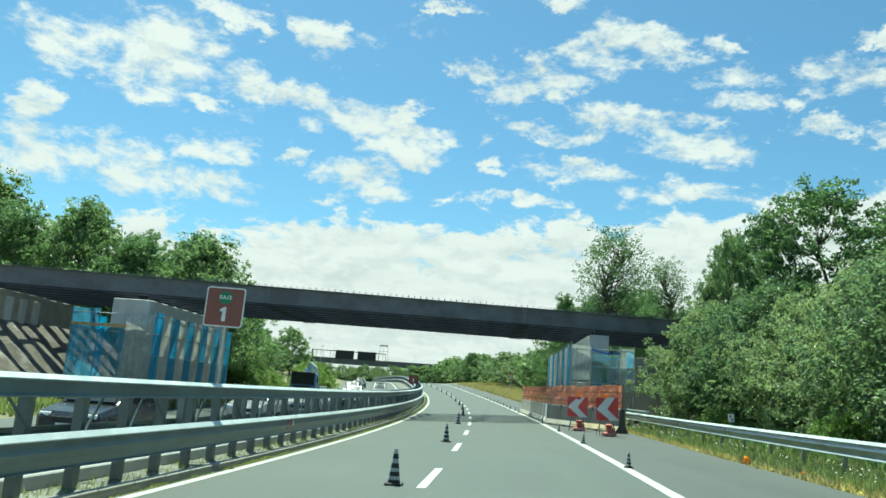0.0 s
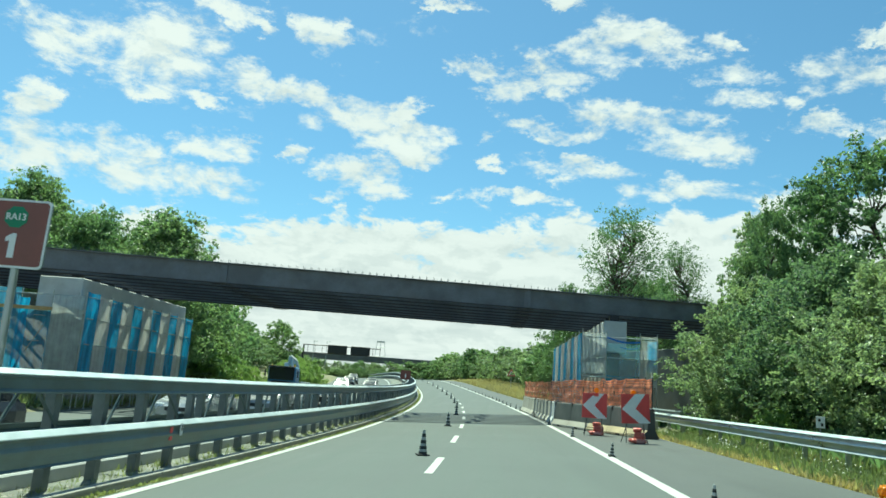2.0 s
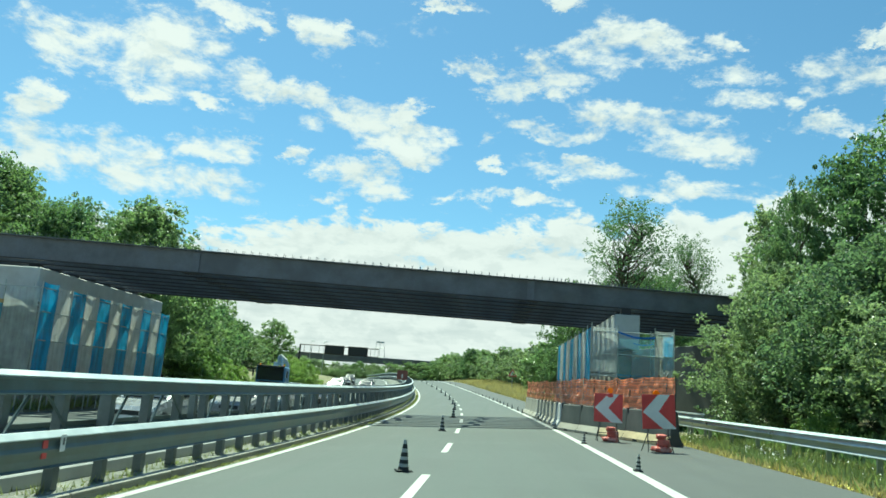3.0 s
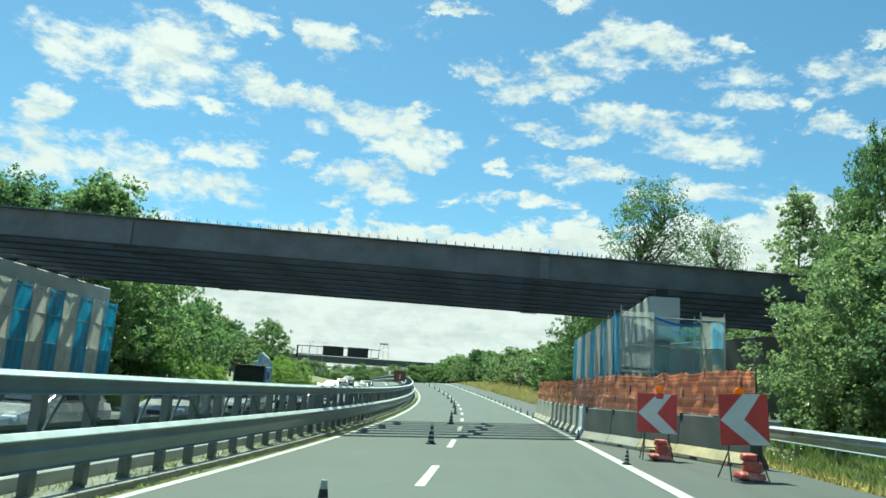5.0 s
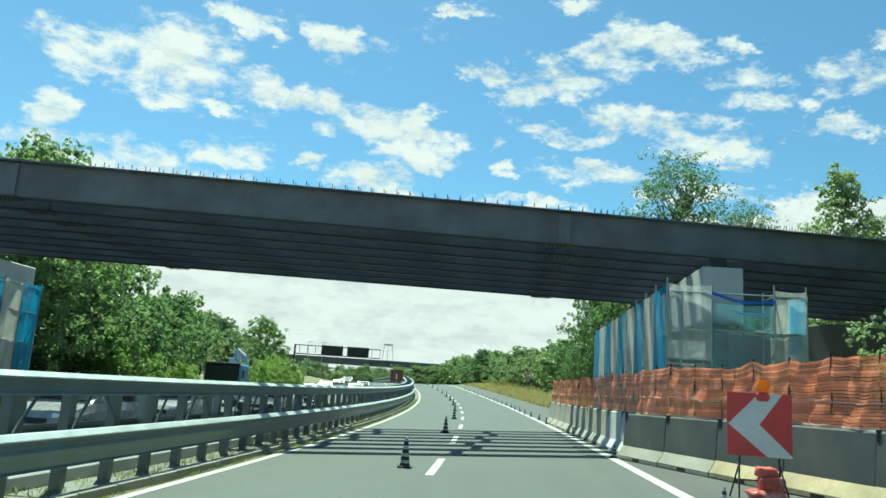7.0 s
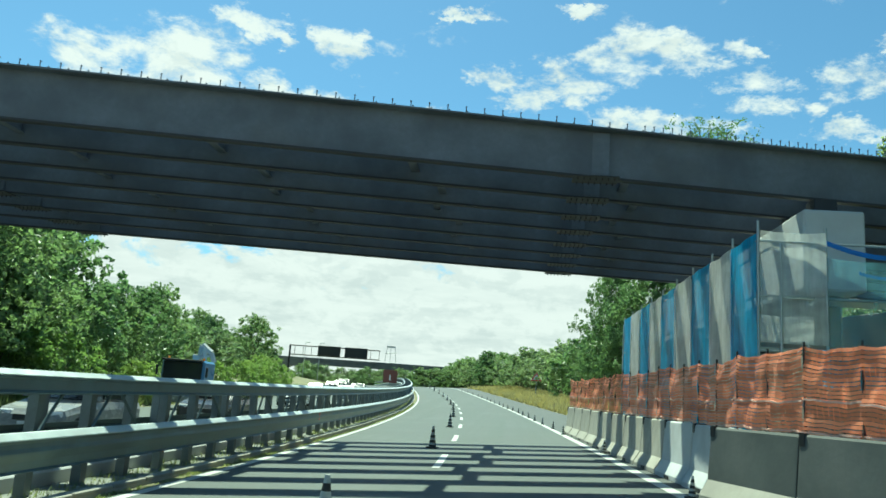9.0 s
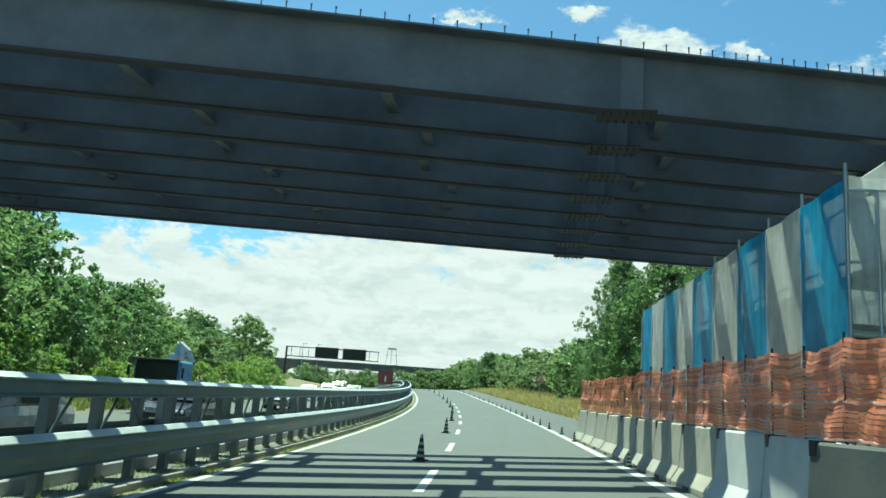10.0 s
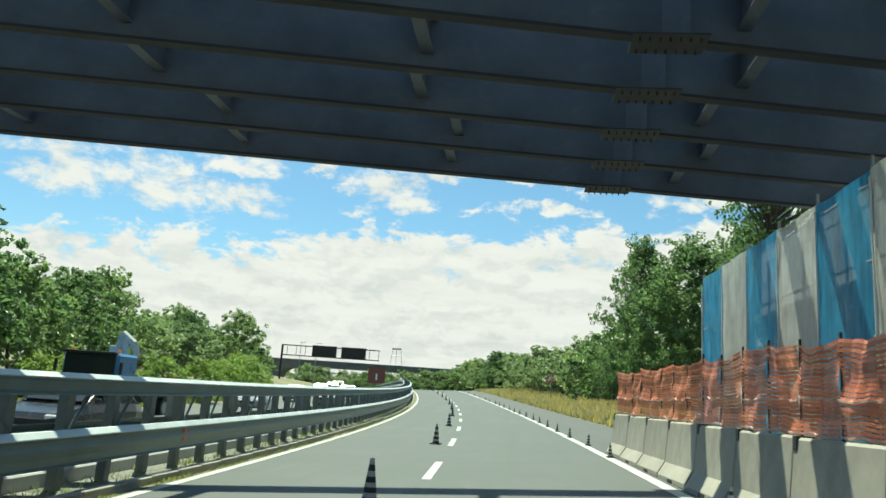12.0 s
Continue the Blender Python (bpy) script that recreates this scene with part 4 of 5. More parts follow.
sx, sy = -6.40, 3.02
foot = ground_z(sx, sy) - 0.05
sign = empty("route_sign", pose(sx, sy, foot, 0, 0, 0), "brown route sign with green badge and white numeral on a post", "traffic sign")
mid = 2.955 - foot
tilt = pose(0, 0, mid, 0, 0.8, 0)
for name, w, h, r, y0, y1, mat in (("plate", 0.84, 0.84, 0.07, -0.012, 0.012, ZINC), ("border", 0.84, 0.84, 0.07, -0.016, -0.012, WHITE), ("face", 0.785, 0.785, 0.05, -0.020, -0.016, BROWN)):
    bm = flat(bmesh.new(), rounded(w, h, r), y0, y1)
    bm.transform(tilt)
    part(name, bm, mat, sign)
bm = flat(bmesh.new(), [(0.155 * math.cos(radians(a)), 0.20 + 0.140 * math.sin(radians(a))) for a in (22.5, 67.5, 112.5, 157.5, 202.5, 247.5, 292.5, 337.5)], -0.024, -0.020)
bm.transform(tilt)
part("badge", bm, GREEN, sign, "green eight-sided badge")
letters("RA13", 0.115, WHITE, sign, tilt @ pose(0, -0.027, 0.20))
bm = flat(bmesh.new(), [(a, b - 0.15) for a, b in ((-0.035, -0.15), (0.045, -0.15), (0.045, 0.15), (-0.005, 0.15), (-0.085, 0.10), (-0.085, 0.045), (-0.035, 0.06))], -0.0245, -0.0205)
bm.transform(tilt)
part("numeral", bm, WHITE, sign, "white numeral one")
bm = bmesh.new()
rod(bm, (0.05, 0.05, 0), (0.05, 0.05, mid + 0.36), 0.045, sides=14)
for z in (-0.22, 0.22):
    box(bm, 0.5, 0.03, 0.05, pose(0, 0.03, mid + z))
part("post", bm, ZINC, sign)

# ---- trees ----
def leaves_into(verts, faces, centres, radii, per, size, rng, flat=0.75):
    """Leaf blades in loose clumps: more of them near the outside of each clump."""
    total = len(centres) * per
    c = np.repeat(np.array(centres), per, axis=0)
    r = np.repeat(np.array(radii), per)
    d = rng.normal(size=(total, 3))
    d /= np.linalg.norm(d, axis=1)[:, None]
    p = c + d * (r * rng.uniform(0.35, 1.0, total) ** 0.6)[:, None] * np.array([1, 1, flat])
    nrm = d * 0.6 + rng.normal(size=(total, 3)) * 0.7 + np.array([0, 0, 0.5])
    nrm /= np.linalg.norm(nrm, axis=1)[:, None]
    a = np.cross(nrm, rng.normal(size=(total, 3)))
    a /= np.linalg.norm(a, axis=1)[:, None]
    b = np.cross(nrm, a)
    s = (size * rng.uniform(0.6, 1.35, total))[:, None]
    droop = nrm * s * 0.18
    quad = np.stack([p - a * s * 0.5 - droop, p + b * s * 0.30, p + a * s * 0.5 - droop, p - b * s * 0.30], 1).reshape(-1, 3)
    k = len(verts)
    verts.extend(map(tuple, quad))
    faces.extend((k + 4 * i, k + 4 * i + 1, k + 4 * i + 2, k + 4 * i + 3) for i in range(total))


def limb(verts, faces, pts, r0, r1, sides=6):
    k = len(verts)
    m = len(pts)
    for i, p in enumerate(pts):
        d = (pts[min(i + 1, m - 1)] - pts[max(i - 1, 0)]).normalized()
        u = d.orthogonal().normalized()
        w = d.cross(u)
        r = r0 + (r1 - r0) * i / (m - 1)
        for j in range(sides):
            a = 2 * math.pi * j / sides
            verts.append(tuple(p + (u * math.cos(a) + w * math.sin(a)) * r))
    for i in range(m - 1):
        for j in range(sides):
            faces.append((k + i * sides + j, k + i * sides + (j + 1) % sides, k + (i + 1) * sides + (j + 1) % sides, k + (i + 1) * sides + j))


def tree_kind(name, height, radius, clear, clumps, per, leaf, mat, seed, label, spread=1.0, clump=0.24, category="tree", limbs=12, open_crown=False):
    """One tree: a bent tapering trunk, limbs that fork towards leaf clumps, and the clumps."""
    rng = np.random.default_rng(seed)
    rnd = random.Random(seed)
    g = empty(name, Matrix(), label, category)
    g["tree_height"] = height
    tv, tf = [], []
    trunk = [Vector((0, 0, -0.4))]
    for i in range(1, 7):
        trunk.append(Vector((rnd.uniform(-1, 1) * radius * 0.05 * i, rnd.uniform(-1, 1) * radius * 0.05 * i, height * 0.88 * i / 6)))
    limb(tv, tf, trunk, 0.018 * height + 0.02, 0.02, 8)
    tips, sizes = [], []
    for i in range(clumps):
        v = (i + rnd.random()) / clumps
        z = clear + (height - clear) * (v ** 0.85)
        q = (z - clear) / (height - clear)
        wide = radius * (0.45 + 0.75 * math.sin(math.pi * min(1, 0.18 + 0.80 * q))) * spread if not open_crown else radius * (0.35 + 0.9 * q * (1.25 - q))
        wide *= 1.0 - 0.55 * max(0, q - 0.7) / 0.3
        a = i * 2.39996 + rnd.uniform(-0.5, 0.5)
        reach = wide * math.sqrt(rnd.uniform(0.12, 1.0)) * rnd.uniform(0.75, 1.15)
        tips.append(Vector((math.cos(a) * reach, math.sin(a) * reach, z)))
    for i, t in enumerate(tips):
        if i % max(1, clumps // limbs) == 0 or open_crown:
            h = max(clear * 0.6, t.z - t.xy.length * rnd.uniform(0.7, 1.2) - 0.4)
            k = min(5, int(h / (height * 0.88) * 6))
            f = h / (height * 0.88) * 6 - k
            s = trunk[k].lerp(trunk[k + 1], max(0, min(1, f)))
            m = s.lerp(t, 0.5) + Vector((0, 0, -0.1 * (t - s).length))
            limb(tv, tf, [s, s.lerp(m, 0.6), m, t], 0.007 * height, 0.012, 5)
    part("trunk", raw("trunk", tv, tf, BARK), None, g)
    lv, lf = [], []
    spots = []
    for t in tips:
        # each limb ends in a few uneven shoots
        out = Vector((t.x, t.y, 0.35 * radius + 0.4 * (t.z - clear) * rnd.random())).normalized()
        for j in range(5):
            step = radius * clump * rnd.uniform(0.0, 1.5)
            q = t + out * step + Vector((rnd.gauss(0, 1), rnd.gauss(0, 1), rnd.gauss(0, 0.8))) * radius * clump * 0.55
            q.z = max(0.2, q.z)
            spots.append(tuple(q))
            sizes.append(radius * clump * rnd.uniform(0.28, 0.75))
    leaves_into(lv, lf, spots, sizes, max(4, per // 5), leaf, rng)
    part("crown", raw("crown", lv, lf, mat), None, g)
    return g


KINDS = {
    "bush_a": tree_kind("roadside_tree", 6.4, 2.9, 0.35, 210, 150, 0.165, LEAF_B, 11, "dense light-green broadleaf tree with foliage down to the grass", clump=0.20),
    "bush_b": tree_kind("roadside_tree", 6.0, 3.1, 0.25, 210, 150, 0.165, LEAF_G, 12, "dense mid-green broadleaf tree with foliage down to the grass", clump=0.20),
    "tall_a": tree_kind("tall_tree", 15.0, 4.8, 2.0, 200, 105, 0.31, LEAF_C, 13, "tall dark-green broadleaf tree with an uneven crown", clump=0.23),
    "tall_b": tree_kind("tall_tree", 14.0, 4.4, 1.5, 190, 105, 0.31, LEAF_A, 14, "tall mid-green broadleaf tree with an uneven crown", clump=0.22),
    "tall_c": tree_kind("tall_tree", 15.0, 4.8, 2.5, 135, 140, 0.27, LEAF_C, 23, "tall dark-green broadleaf tree with gaps between its boughs", clump=0.19, limbs=36),
    "open": tree_kind("open_tree", 19.0, 5.2, 8.0, 150, 66, 0.23, LEAF_C, 15, "tall thin-leaved tree with bare limbs showing", clump=0.20, open_crown=True),
    "poplar": tree_kind("poplar_tree", 20.0, 2.6, 4.0, 90, 70, 0.40, LEAF_B, 16, "tall narrow pale-green tree with upright limbs", clump=0.34),
    "mid_a": tree_kind("wood_tree", 9.5, 3.8, 0.6, 90, 85, 0.42, LEAF_A, 17, "mid-green broadleaf tree at the edge of a wood", clump=0.26),
    "mid_b": tree_kind("wood_tree", 9.0, 3.6, 0.6, 90, 85, 0.42, LEAF_C, 18, "dark-green broadleaf tree at the edge of a wood", clump=0.26),
    "light": tree_kind("shrub", 3.6, 2.2, 0.2, 50, 110, 0.24, LEAF_Y, 19, "bright yellow-green shrub on the verge", clump=0.30, category="shrub"),
    "far_a": tree_kind("distant_tree", 8.5, 4.0, 0.5, 45, 70, 0.58, LEAF_A, 20, "distant green tree along the motorway", clump=0.28),
    "far_b": tree_kind("distant_tree", 8.5, 4.0, 0.5, 45, 70, 0.58, LEAF_B, 21, "distant light-green tree along the motorway", clump=0.28),
}
used = set()
rnd = random.Random(77)


def plant(kind, x, y, height, wide=1.0):
    ob = KINDS[kind]
    s = height / (1.12 * ob["tree_height"])
    m = Matrix.Translation((x, y, terrain_z(x, max(-60, min(300, y))) - 0.05)) @ pose(0, 0, 0, 0, 0, rnd.uniform(0, 360)) @ Matrix.Diagonal((s * wide, s * wide, s, 1))
    if kind in used and kind.startswith("mid"):
        # a copy starts from the scale of the first tree
        m = m @ Matrix.Diagonal((*(1 / v for v in ob.scale), 1))
    if kind in used:
        return copy_thing(ob, m)
    used.add(kind)
    ob.matrix_basis = m
    return ob


# beside the shoulder
for i, (x, y, h) in enumerate(((10.3, 26.8, 6.0), (11.7, 22.0, 6.3), (11.2, 17.2, 6.2), (11.3, 12.4, 6.6), (11.2, 7.4, 6.3), (11.6, 2.4, 6.6), (11.3, -2.6, 6.4), (11.5, -7.5, 6.5), (13.6, 24.8, 7.0), (14.2, 19.0, 7.6), (14.8, 9.0, 7.6), (14.6, -0.5, 7.6), (11.9, 30.6, 6.0), (10.6, 31.5, 3.2))):
    plant("bush_b" if i % 3 == 1 else "bush_a", x, y, h)
for i, (x, y, h) in enumerate(((18.6, 33.6, 14.6), (22.0, 31.0, 14.0), (24.5, 27.0, 14.0), (21.0, 19.0, 13.0), (24.5, 12.0, 14.0), (22.0, 4.5, 13.5), (20.5, 41.0, 12.0), (26.0, 36.0, 15.5))):
    plant("tall_c" if i < 2 else "tall_b" if i % 3 == 2 else "tall_a", x, y, h)
plant("tall_c", 15.4, 32.8, 14.4, 0.62)
plant("tall_c", 12.8, 31.8, 12.8, 0.5)
plant("tall_b", 11.6, 31.2, 9.2, 0.5)
plant("tall_b", 9.6, 94.0, 16.0, 0.64)
plant("tall_a", -26.3, 56.0, 12.2, 0.8)
plant("tall_b", -29.8, 54.5, 14.0, 0.9)
plant("open", 11.8, 66.4, 19.0)
plant("open", 17.9, 70.7, 18.0, 0.8)
plant("poplar", 26.0, 73.1, 19.6)
plant("poplar", 29.5, 76.0, 18.5)
for i, (x, y, h) in enumerate(((14.0, 60.0, 12.0), (12.4, 90.0, 15.0), (16.5, 88.0, 16.0), (12.0, 102.0, 15.0), (20.5, 92.0, 16.0), (20.5, 58.0, 10.5), (25.5, 63.0, 11.5), (14.5, 53.0, 6.0), (22.0, 80.0, 12.0), (8.4, 103.0, 7.0))):
    plant("tall_b" if i % 3 else "tall_a", x, y, h)
for y in steps(108, 240, 5.0):
    o = 15.5 + rnd.uniform(-1.5, 2.5) + 0.015 * (y - 90)
    plant("far_b" if rnd.random() < 0.6 else "far_a", dash_x(y) + o, y, rnd.uniform(0.75, 1.15) * (7.4 + 0.012 * (y - 108)), 1.15)
    plant("far_a", dash_x(y) + o + 7, y + 3, rnd.uniform(0.8, 1.25) * (6.0 + 0.02 * (y - 108)), 1.25)
plant("mid_b", -4.8, 180.0, 7.4, 0.8)
plant("mid_b", -2.4, 183.0, 6.6, 0.8)
# beyond the opposite carriageway
for i, (x, y, h) in enumerate(((-24.0, 47.0, 14.3), (-29.0, 45.5, 14.8), (-34.0, 46.0, 15.3), (-39.0, 45.0, 16.2), (-45.0, 49.0, 18.5), (-51.0, 58.0, 21.5), (-27.5, 53.0, 15.0), (-33.0, 54.0, 16.2), (-40.0, 56.0, 17.0), (-58.0, 52.0, 22.0), (-46.0, 40.0, 16.0))):
    plant("tall_a" if i % 2 else "tall_b", x, y, h)
for i, (x, y, h) in enumerate(((-27.4, 60.5, 9.6), (-27.8, 69.0, 6.7), (-29.6, 77.0, 7.2), (-32.2, 84.5, 8.0), (-33.5, 64.0, 7.5), (-35.0, 75.0, 6.5), (-37.0, 84.0, 6.5), (-37.6, 129.0, 8.5), (-42.8, 125.0, 7.2), (-47.0, 131.0, 8.2), (-40.0, 95.0, 5.8), (-24.2, 53.0, 7.5), (-33.0, 71.0, 7.2))):
    plant("mid_a" if i % 2 else "mid_b", x, y, h)
for x, y, h in ((-21.6, 53.0, 3.4), (-22.4, 64.0, 2.6), (-22.6, 76.0, 3.0), (-23.2, 84.0, 3.2), (-24.0, 92.0, 3.0), (-24.6, 97.0, 3.6), (-26.4, 101.0, 3.7), (-29.0, 106.0, 3.8), (8.9, 20.5, 1.3), (9.0, 9.5, 1.4)):
    plant("light", x, y, h)
for y in steps(103, 235, 7.0):
    o = -31.5 - 0.06 * (y - 100) + rnd.uniform(-1.5, 1.5)
    plant("far_a" if rnd.random() < 0.6 else "far_b", dash_x(y) + o, y, rnd.uniform(6.0, 8.0), 1.2)
    plant("far_a", dash_x(y) + o - 7, y + 3, rnd.uniform(7.5, 9.0), 1.2)
for x in steps(-60, -6, 3.0):
    plant("far_b" if rnd.random() < 0.5 else "far_a", x + rnd.uniform(-1.2, 1.2), 246 + rnd.uniform(-3, 3), rnd.uniform(6.9, 8.1), 1.1)
    plant("far_a", x + rnd.uniform(-1.2, 1.2), 239 + rnd.uniform(-2, 2), rnd.uniform(3.8, 4.8), 1.5)
for x in steps(-25, 30, 3.6):
    plant("far_a" if rnd.random() < 0.6 else "far_b", x + rnd.uniform(-1, 1), 246 + rnd.uniform(-3, 3), rnd.uniform(7.0, 8.6), 1.3)
for x in steps(-150, 60, 7.5):
    plant("far_a", x + rnd.uniform(-2, 2), 278 + rnd.uniform(-6, 6), rnd.uniform(6.5, 9.5) if x > -22 or x < -95 else rnd.uniform(5.0, 6.2), 1.5)
for ob in [KINDS[k] for k in KINDS if k not in used]:
    for o in list(ob.children) + [ob]:
        bpy.data.objects.remove(o)


# ---- grass and weeds ----
def tufts(name, count, area, low, high, mat, label, seed, wide=0.03):
    rng = np.random.default_rng(seed)
    verts, faces = [], []
    for i in range(count):
        y, o = area(rng)
        x = dash_x(y) + o
        z = terrain_z(x, y) - 0.02
        for j in range(4):
            h = rng.uniform(low, high)
            a = rng.uniform(0, 6.28)
            px_, py_ = x + rng.normal() * 0.05, y + rng.normal() * 0.05
            lean = rng.normal(size=2) * h * 0.35
            k = len(verts)
            w = wide * rng.uniform(0.5, 1.3)
            verts += [(px_ - w * math.cos(a), py_ - w * math.sin(a), z), (px_ + w * math.cos(a), py_ + w * math.sin(a), z), (px_ + lean[0], py_ + lean[1], z + h)]
            faces.append((k, k + 1, k + 2))
    return tagged(new(name, raw(name, verts, faces, mat)), label, "grass", kind="stuff")


tufts("verge_grass", 6500, lambda r: (r.uniform(-10, 26), 7.3 + abs(r.normal()) * 1.0), 0.05, 0.22, BLADE, "short dry yellow grass along the side guardrail", 1)
tufts("verge_weeds", 6500, lambda r: (r.uniform(-10, 26), 7.45 + abs(r.normal()) * 1.2), 0.06, 0.36, WEED, "green weeds growing through the dry verge grass", 6)
FLOWER_Y = material("yellow_petals", (0.62, 0.55, 0.10), 0.7, vary=0.25, scale=4, fine=30, bump=0.0)
FLOWER_W = material("white_petals", (0.70, 0.70, 0.62), 0.7, vary=0.15, scale=4, fine=30, bump=0.0)


def flowers(name, clumps, per, low, high, reach, mat, label, seed):
    """Small blossoms in loose patches, each a tilted four-sided petal plate."""
    rng = np.random.default_rng(seed)
    verts, faces = [], []
    for i in range(clumps):
        y0, o0 = rng.uniform(-9, 27), 7.42 + abs(rng.normal()) * reach
        for j in range(per):
            y, o = y0 + rng.normal() * 0.35, max(7.3, o0 + rng.normal() * 0.14)
            x = dash_x(y) + o
            z, r = terrain_z(x, y) + rng.uniform(low, high), rng.uniform(0.008, 0.022)
            tx, ty = rng.normal(size=2) * 0.5
            k = len(verts)
            verts += [(x - r, y, z - r * tx), (x, y - r, z - r * ty), (x + r, y, z + r * tx), (x, y + r, z + r * ty)]
            faces.append((k, k + 1, k + 2, k + 3))
    return tagged(new(name, raw(name, verts, faces, mat)), label, "flowers", kind="stuff")


flowers("yellow_flowers", 34, 110, 0.01, 0.07, 0.10, FLOWER_Y, "patches of low yellow flowers along the asphalt edge", 21)
flowers("white_flowers", 60, 16, 0.15, 0.38, 0.8, FLOWER_W, "small white wild flowers among the verge weeds", 22)
tufts("undergrowth", 9000, lambda r: (r.uniform(-10, 34), 9.6 + 4.5 * r.random()), 0.2, 0.55, LEAF_C, "dark green undergrowth below the roadside trees", 7, 0.10)
tufts("far_verge_grass", 11000, lambda r: (50 + 110 * r.random() ** 1.6, 7.4 + 7 * r.random()), 0.25, 0.7, BLADE, "long golden grass between the shoulder and the wood", 2, 0.06)
tufts("kerb_weeds", 5200, lambda r: (r.uniform(-8, 90), -3.80 - 0.22 * r.random()), 0.015, 0.07, WEED, "flat weeds and dry grass between the edge line and the kerb", 8, 0.03)
tufts("median_weeds", 4200, lambda r: (r.uniform(-12, 110), -4.3 - abs(r.normal()) * 0.5), 0.04, 0.22, WEED, "low green weeds growing along the median kerb", 3, 0.022)
rng = np.random.default_rng(12)
verts, faces = [], []
for i in range(1300):
    y, o, r = rng.uniform(0, 75), rng.uniform(-5.6, -4.25), rng.uniform(0.02, 0.065)
    x = dash_x(y) + o
    z = ground_z(x, y) + 0.03
    k = len(verts)
    a = rng.uniform(0, 6.28)
    for j in range(4):
        verts.append((x + r * rng.uniform(0.7, 1.4) * math.cos(a + 1.57 * j), y + r * rng.uniform(0.7, 1.4) * math.sin(a + 1.57 * j), z - 0.01))
    verts.append((x, y, z + r * rng.uniform(0.2, 0.5)))
    faces += [(k, k + 1, k + 4), (k + 1, k + 2, k + 4), (k + 2, k + 3, k + 4), (k + 3, k, k + 4)]
tagged(new("rubble", raw("rubble", verts, faces, CONCRETE)), "pale broken stones scattered under the median guardrail", "stones", kind="stuff")
tufts("opposite_verge_grass", 6000, lambda r: (r.uniform(5, 120), -18.2 - 4 * r.random()), 0.2, 0.6, WEED, "green weeds beyond the opposite carriageway", 4, 0.06)

# ---- cut bank and wing wall beside the far pier ----
verts, faces = [], []
nx, ny = 24, 46
for j in range(ny + 1):
    y = 8 + 32 * j / ny
    for i in range(nx + 1):
        u = i / nx
        x = -23.2 - 5.2 * u
        gully = 0.16 * math.sin(y * 2.3 + 2.2 * u + 1.2 * math.sin(y * 0.9)) * math.sin(math.pi * min(1, u * 1.3)) + 0.10 * noise.noise((x * 1.2, y * 1.2, 0))
        verts.append((x, y, terrain_z(-23.2, y) - 0.1 + 4.1 * u + gully))
for j in range(ny):
    for i in range(nx):
        a = j * (nx + 1) + i
        faces.append((a, a + nx + 1, a + nx + 2, a + 1))
tagged(new("earth_bank", raw("earth_bank", verts, faces, SOIL)), "bare brown earth bank with rain gullies beside the bridge pier", "bank", kind="structure")
wall = tagged(new("wall_wing", mesh_of(box(bmesh.new(), 0.4, 26, 2.4, pose(-28.7, 20, 4.35), 0.02), "wall_wing", CONCRETE)), "grey concrete wing wall with upright ribs above the bank", "wall", kind="structure")
for y in steps(8, 32, 1.3):
    bm = box(bmesh.new(), 0.22, 0.5, 1.7, pose(0, 0, 0), 0.02)
    part("rib", bm, PALE, wall).location = (-28.42, y, 4.35)
# the near abutment's dark concrete stands in for deep shade under the bridge
tagged(new("abutment", mesh_of(box(bmesh.new(), 3.0, 10, 5.4, pose(12.6, 43.2, 2.6) @ pose(0, 0, 0, 0, 0, 20) @ pose(1.5, 5, 0), 0.03), "abutment", FAR_CONCRETE)), "concrete abutment under the bridge end, deep shade painted as dark concrete", "abutment", kind="structure")
tagged(new("abutment", mesh_of(box(bmesh.new(), 3.0, 16, 5.2, pose(-31.4, 34.0, 3.1), 0.03), "abutment", CONCRETE)), "grey concrete abutment under the far bridge end", "abutment", kind="structure")


# ---- gantry, far bridge, mast, far signs ----
def z_at(x, y):
    return terrain_z(x, max(-60, min(300, y)))


gantry = empty("sign_gantry", Matrix(), "dark steel gantry with two variable message panels across the opposite carriageway", "gantry")
z = ground_z(-39.0, 152)
part("column", box(bmesh.new(), 0.28, 0.28, 9.0 - z, pose(-39.0, 152, (9.0 + z) / 2), 0.02), DARK, gantry)
for z in (8.95, 7.35):
    for dy in (-0.5, 0.5):
        bm = bmesh.new()
        rod(bm, (-39.0, 152 + dy, z), (-22.9, 152 + dy, z), 0.075, sides=6)
        part("chord", bm, DARK, gantry)
for k, x in enumerate(steps(-38.0, -22.9, 1.5)):
    bm = bmesh.new()
    rod(bm, (x, 151.5, 7.35), (x, 151.5, 8.95), 0.045, sides=6)
    part("strut", bm, DARK, gantry)
    if k:
        bm = bmesh.new()
        rod(bm, (x - 1.5, 151.5, 7.35), (x, 152.5, 7.35), 0.035, sides=5)
        part("brace", bm, DARK, gantry)
for x in (-31.75, -26.95):
    panel = part("message_panel", box(bmesh.new(), 4.0, 0.35, 1.75, pose(x, 151.2, 8.25), 0.05), DARK, gantry, "unlit black message panel")
    part("screen", box(bmesh.new(), 3.7, 0.02, 1.5, pose(x, 151.01, 8.25)), BLACK, panel)

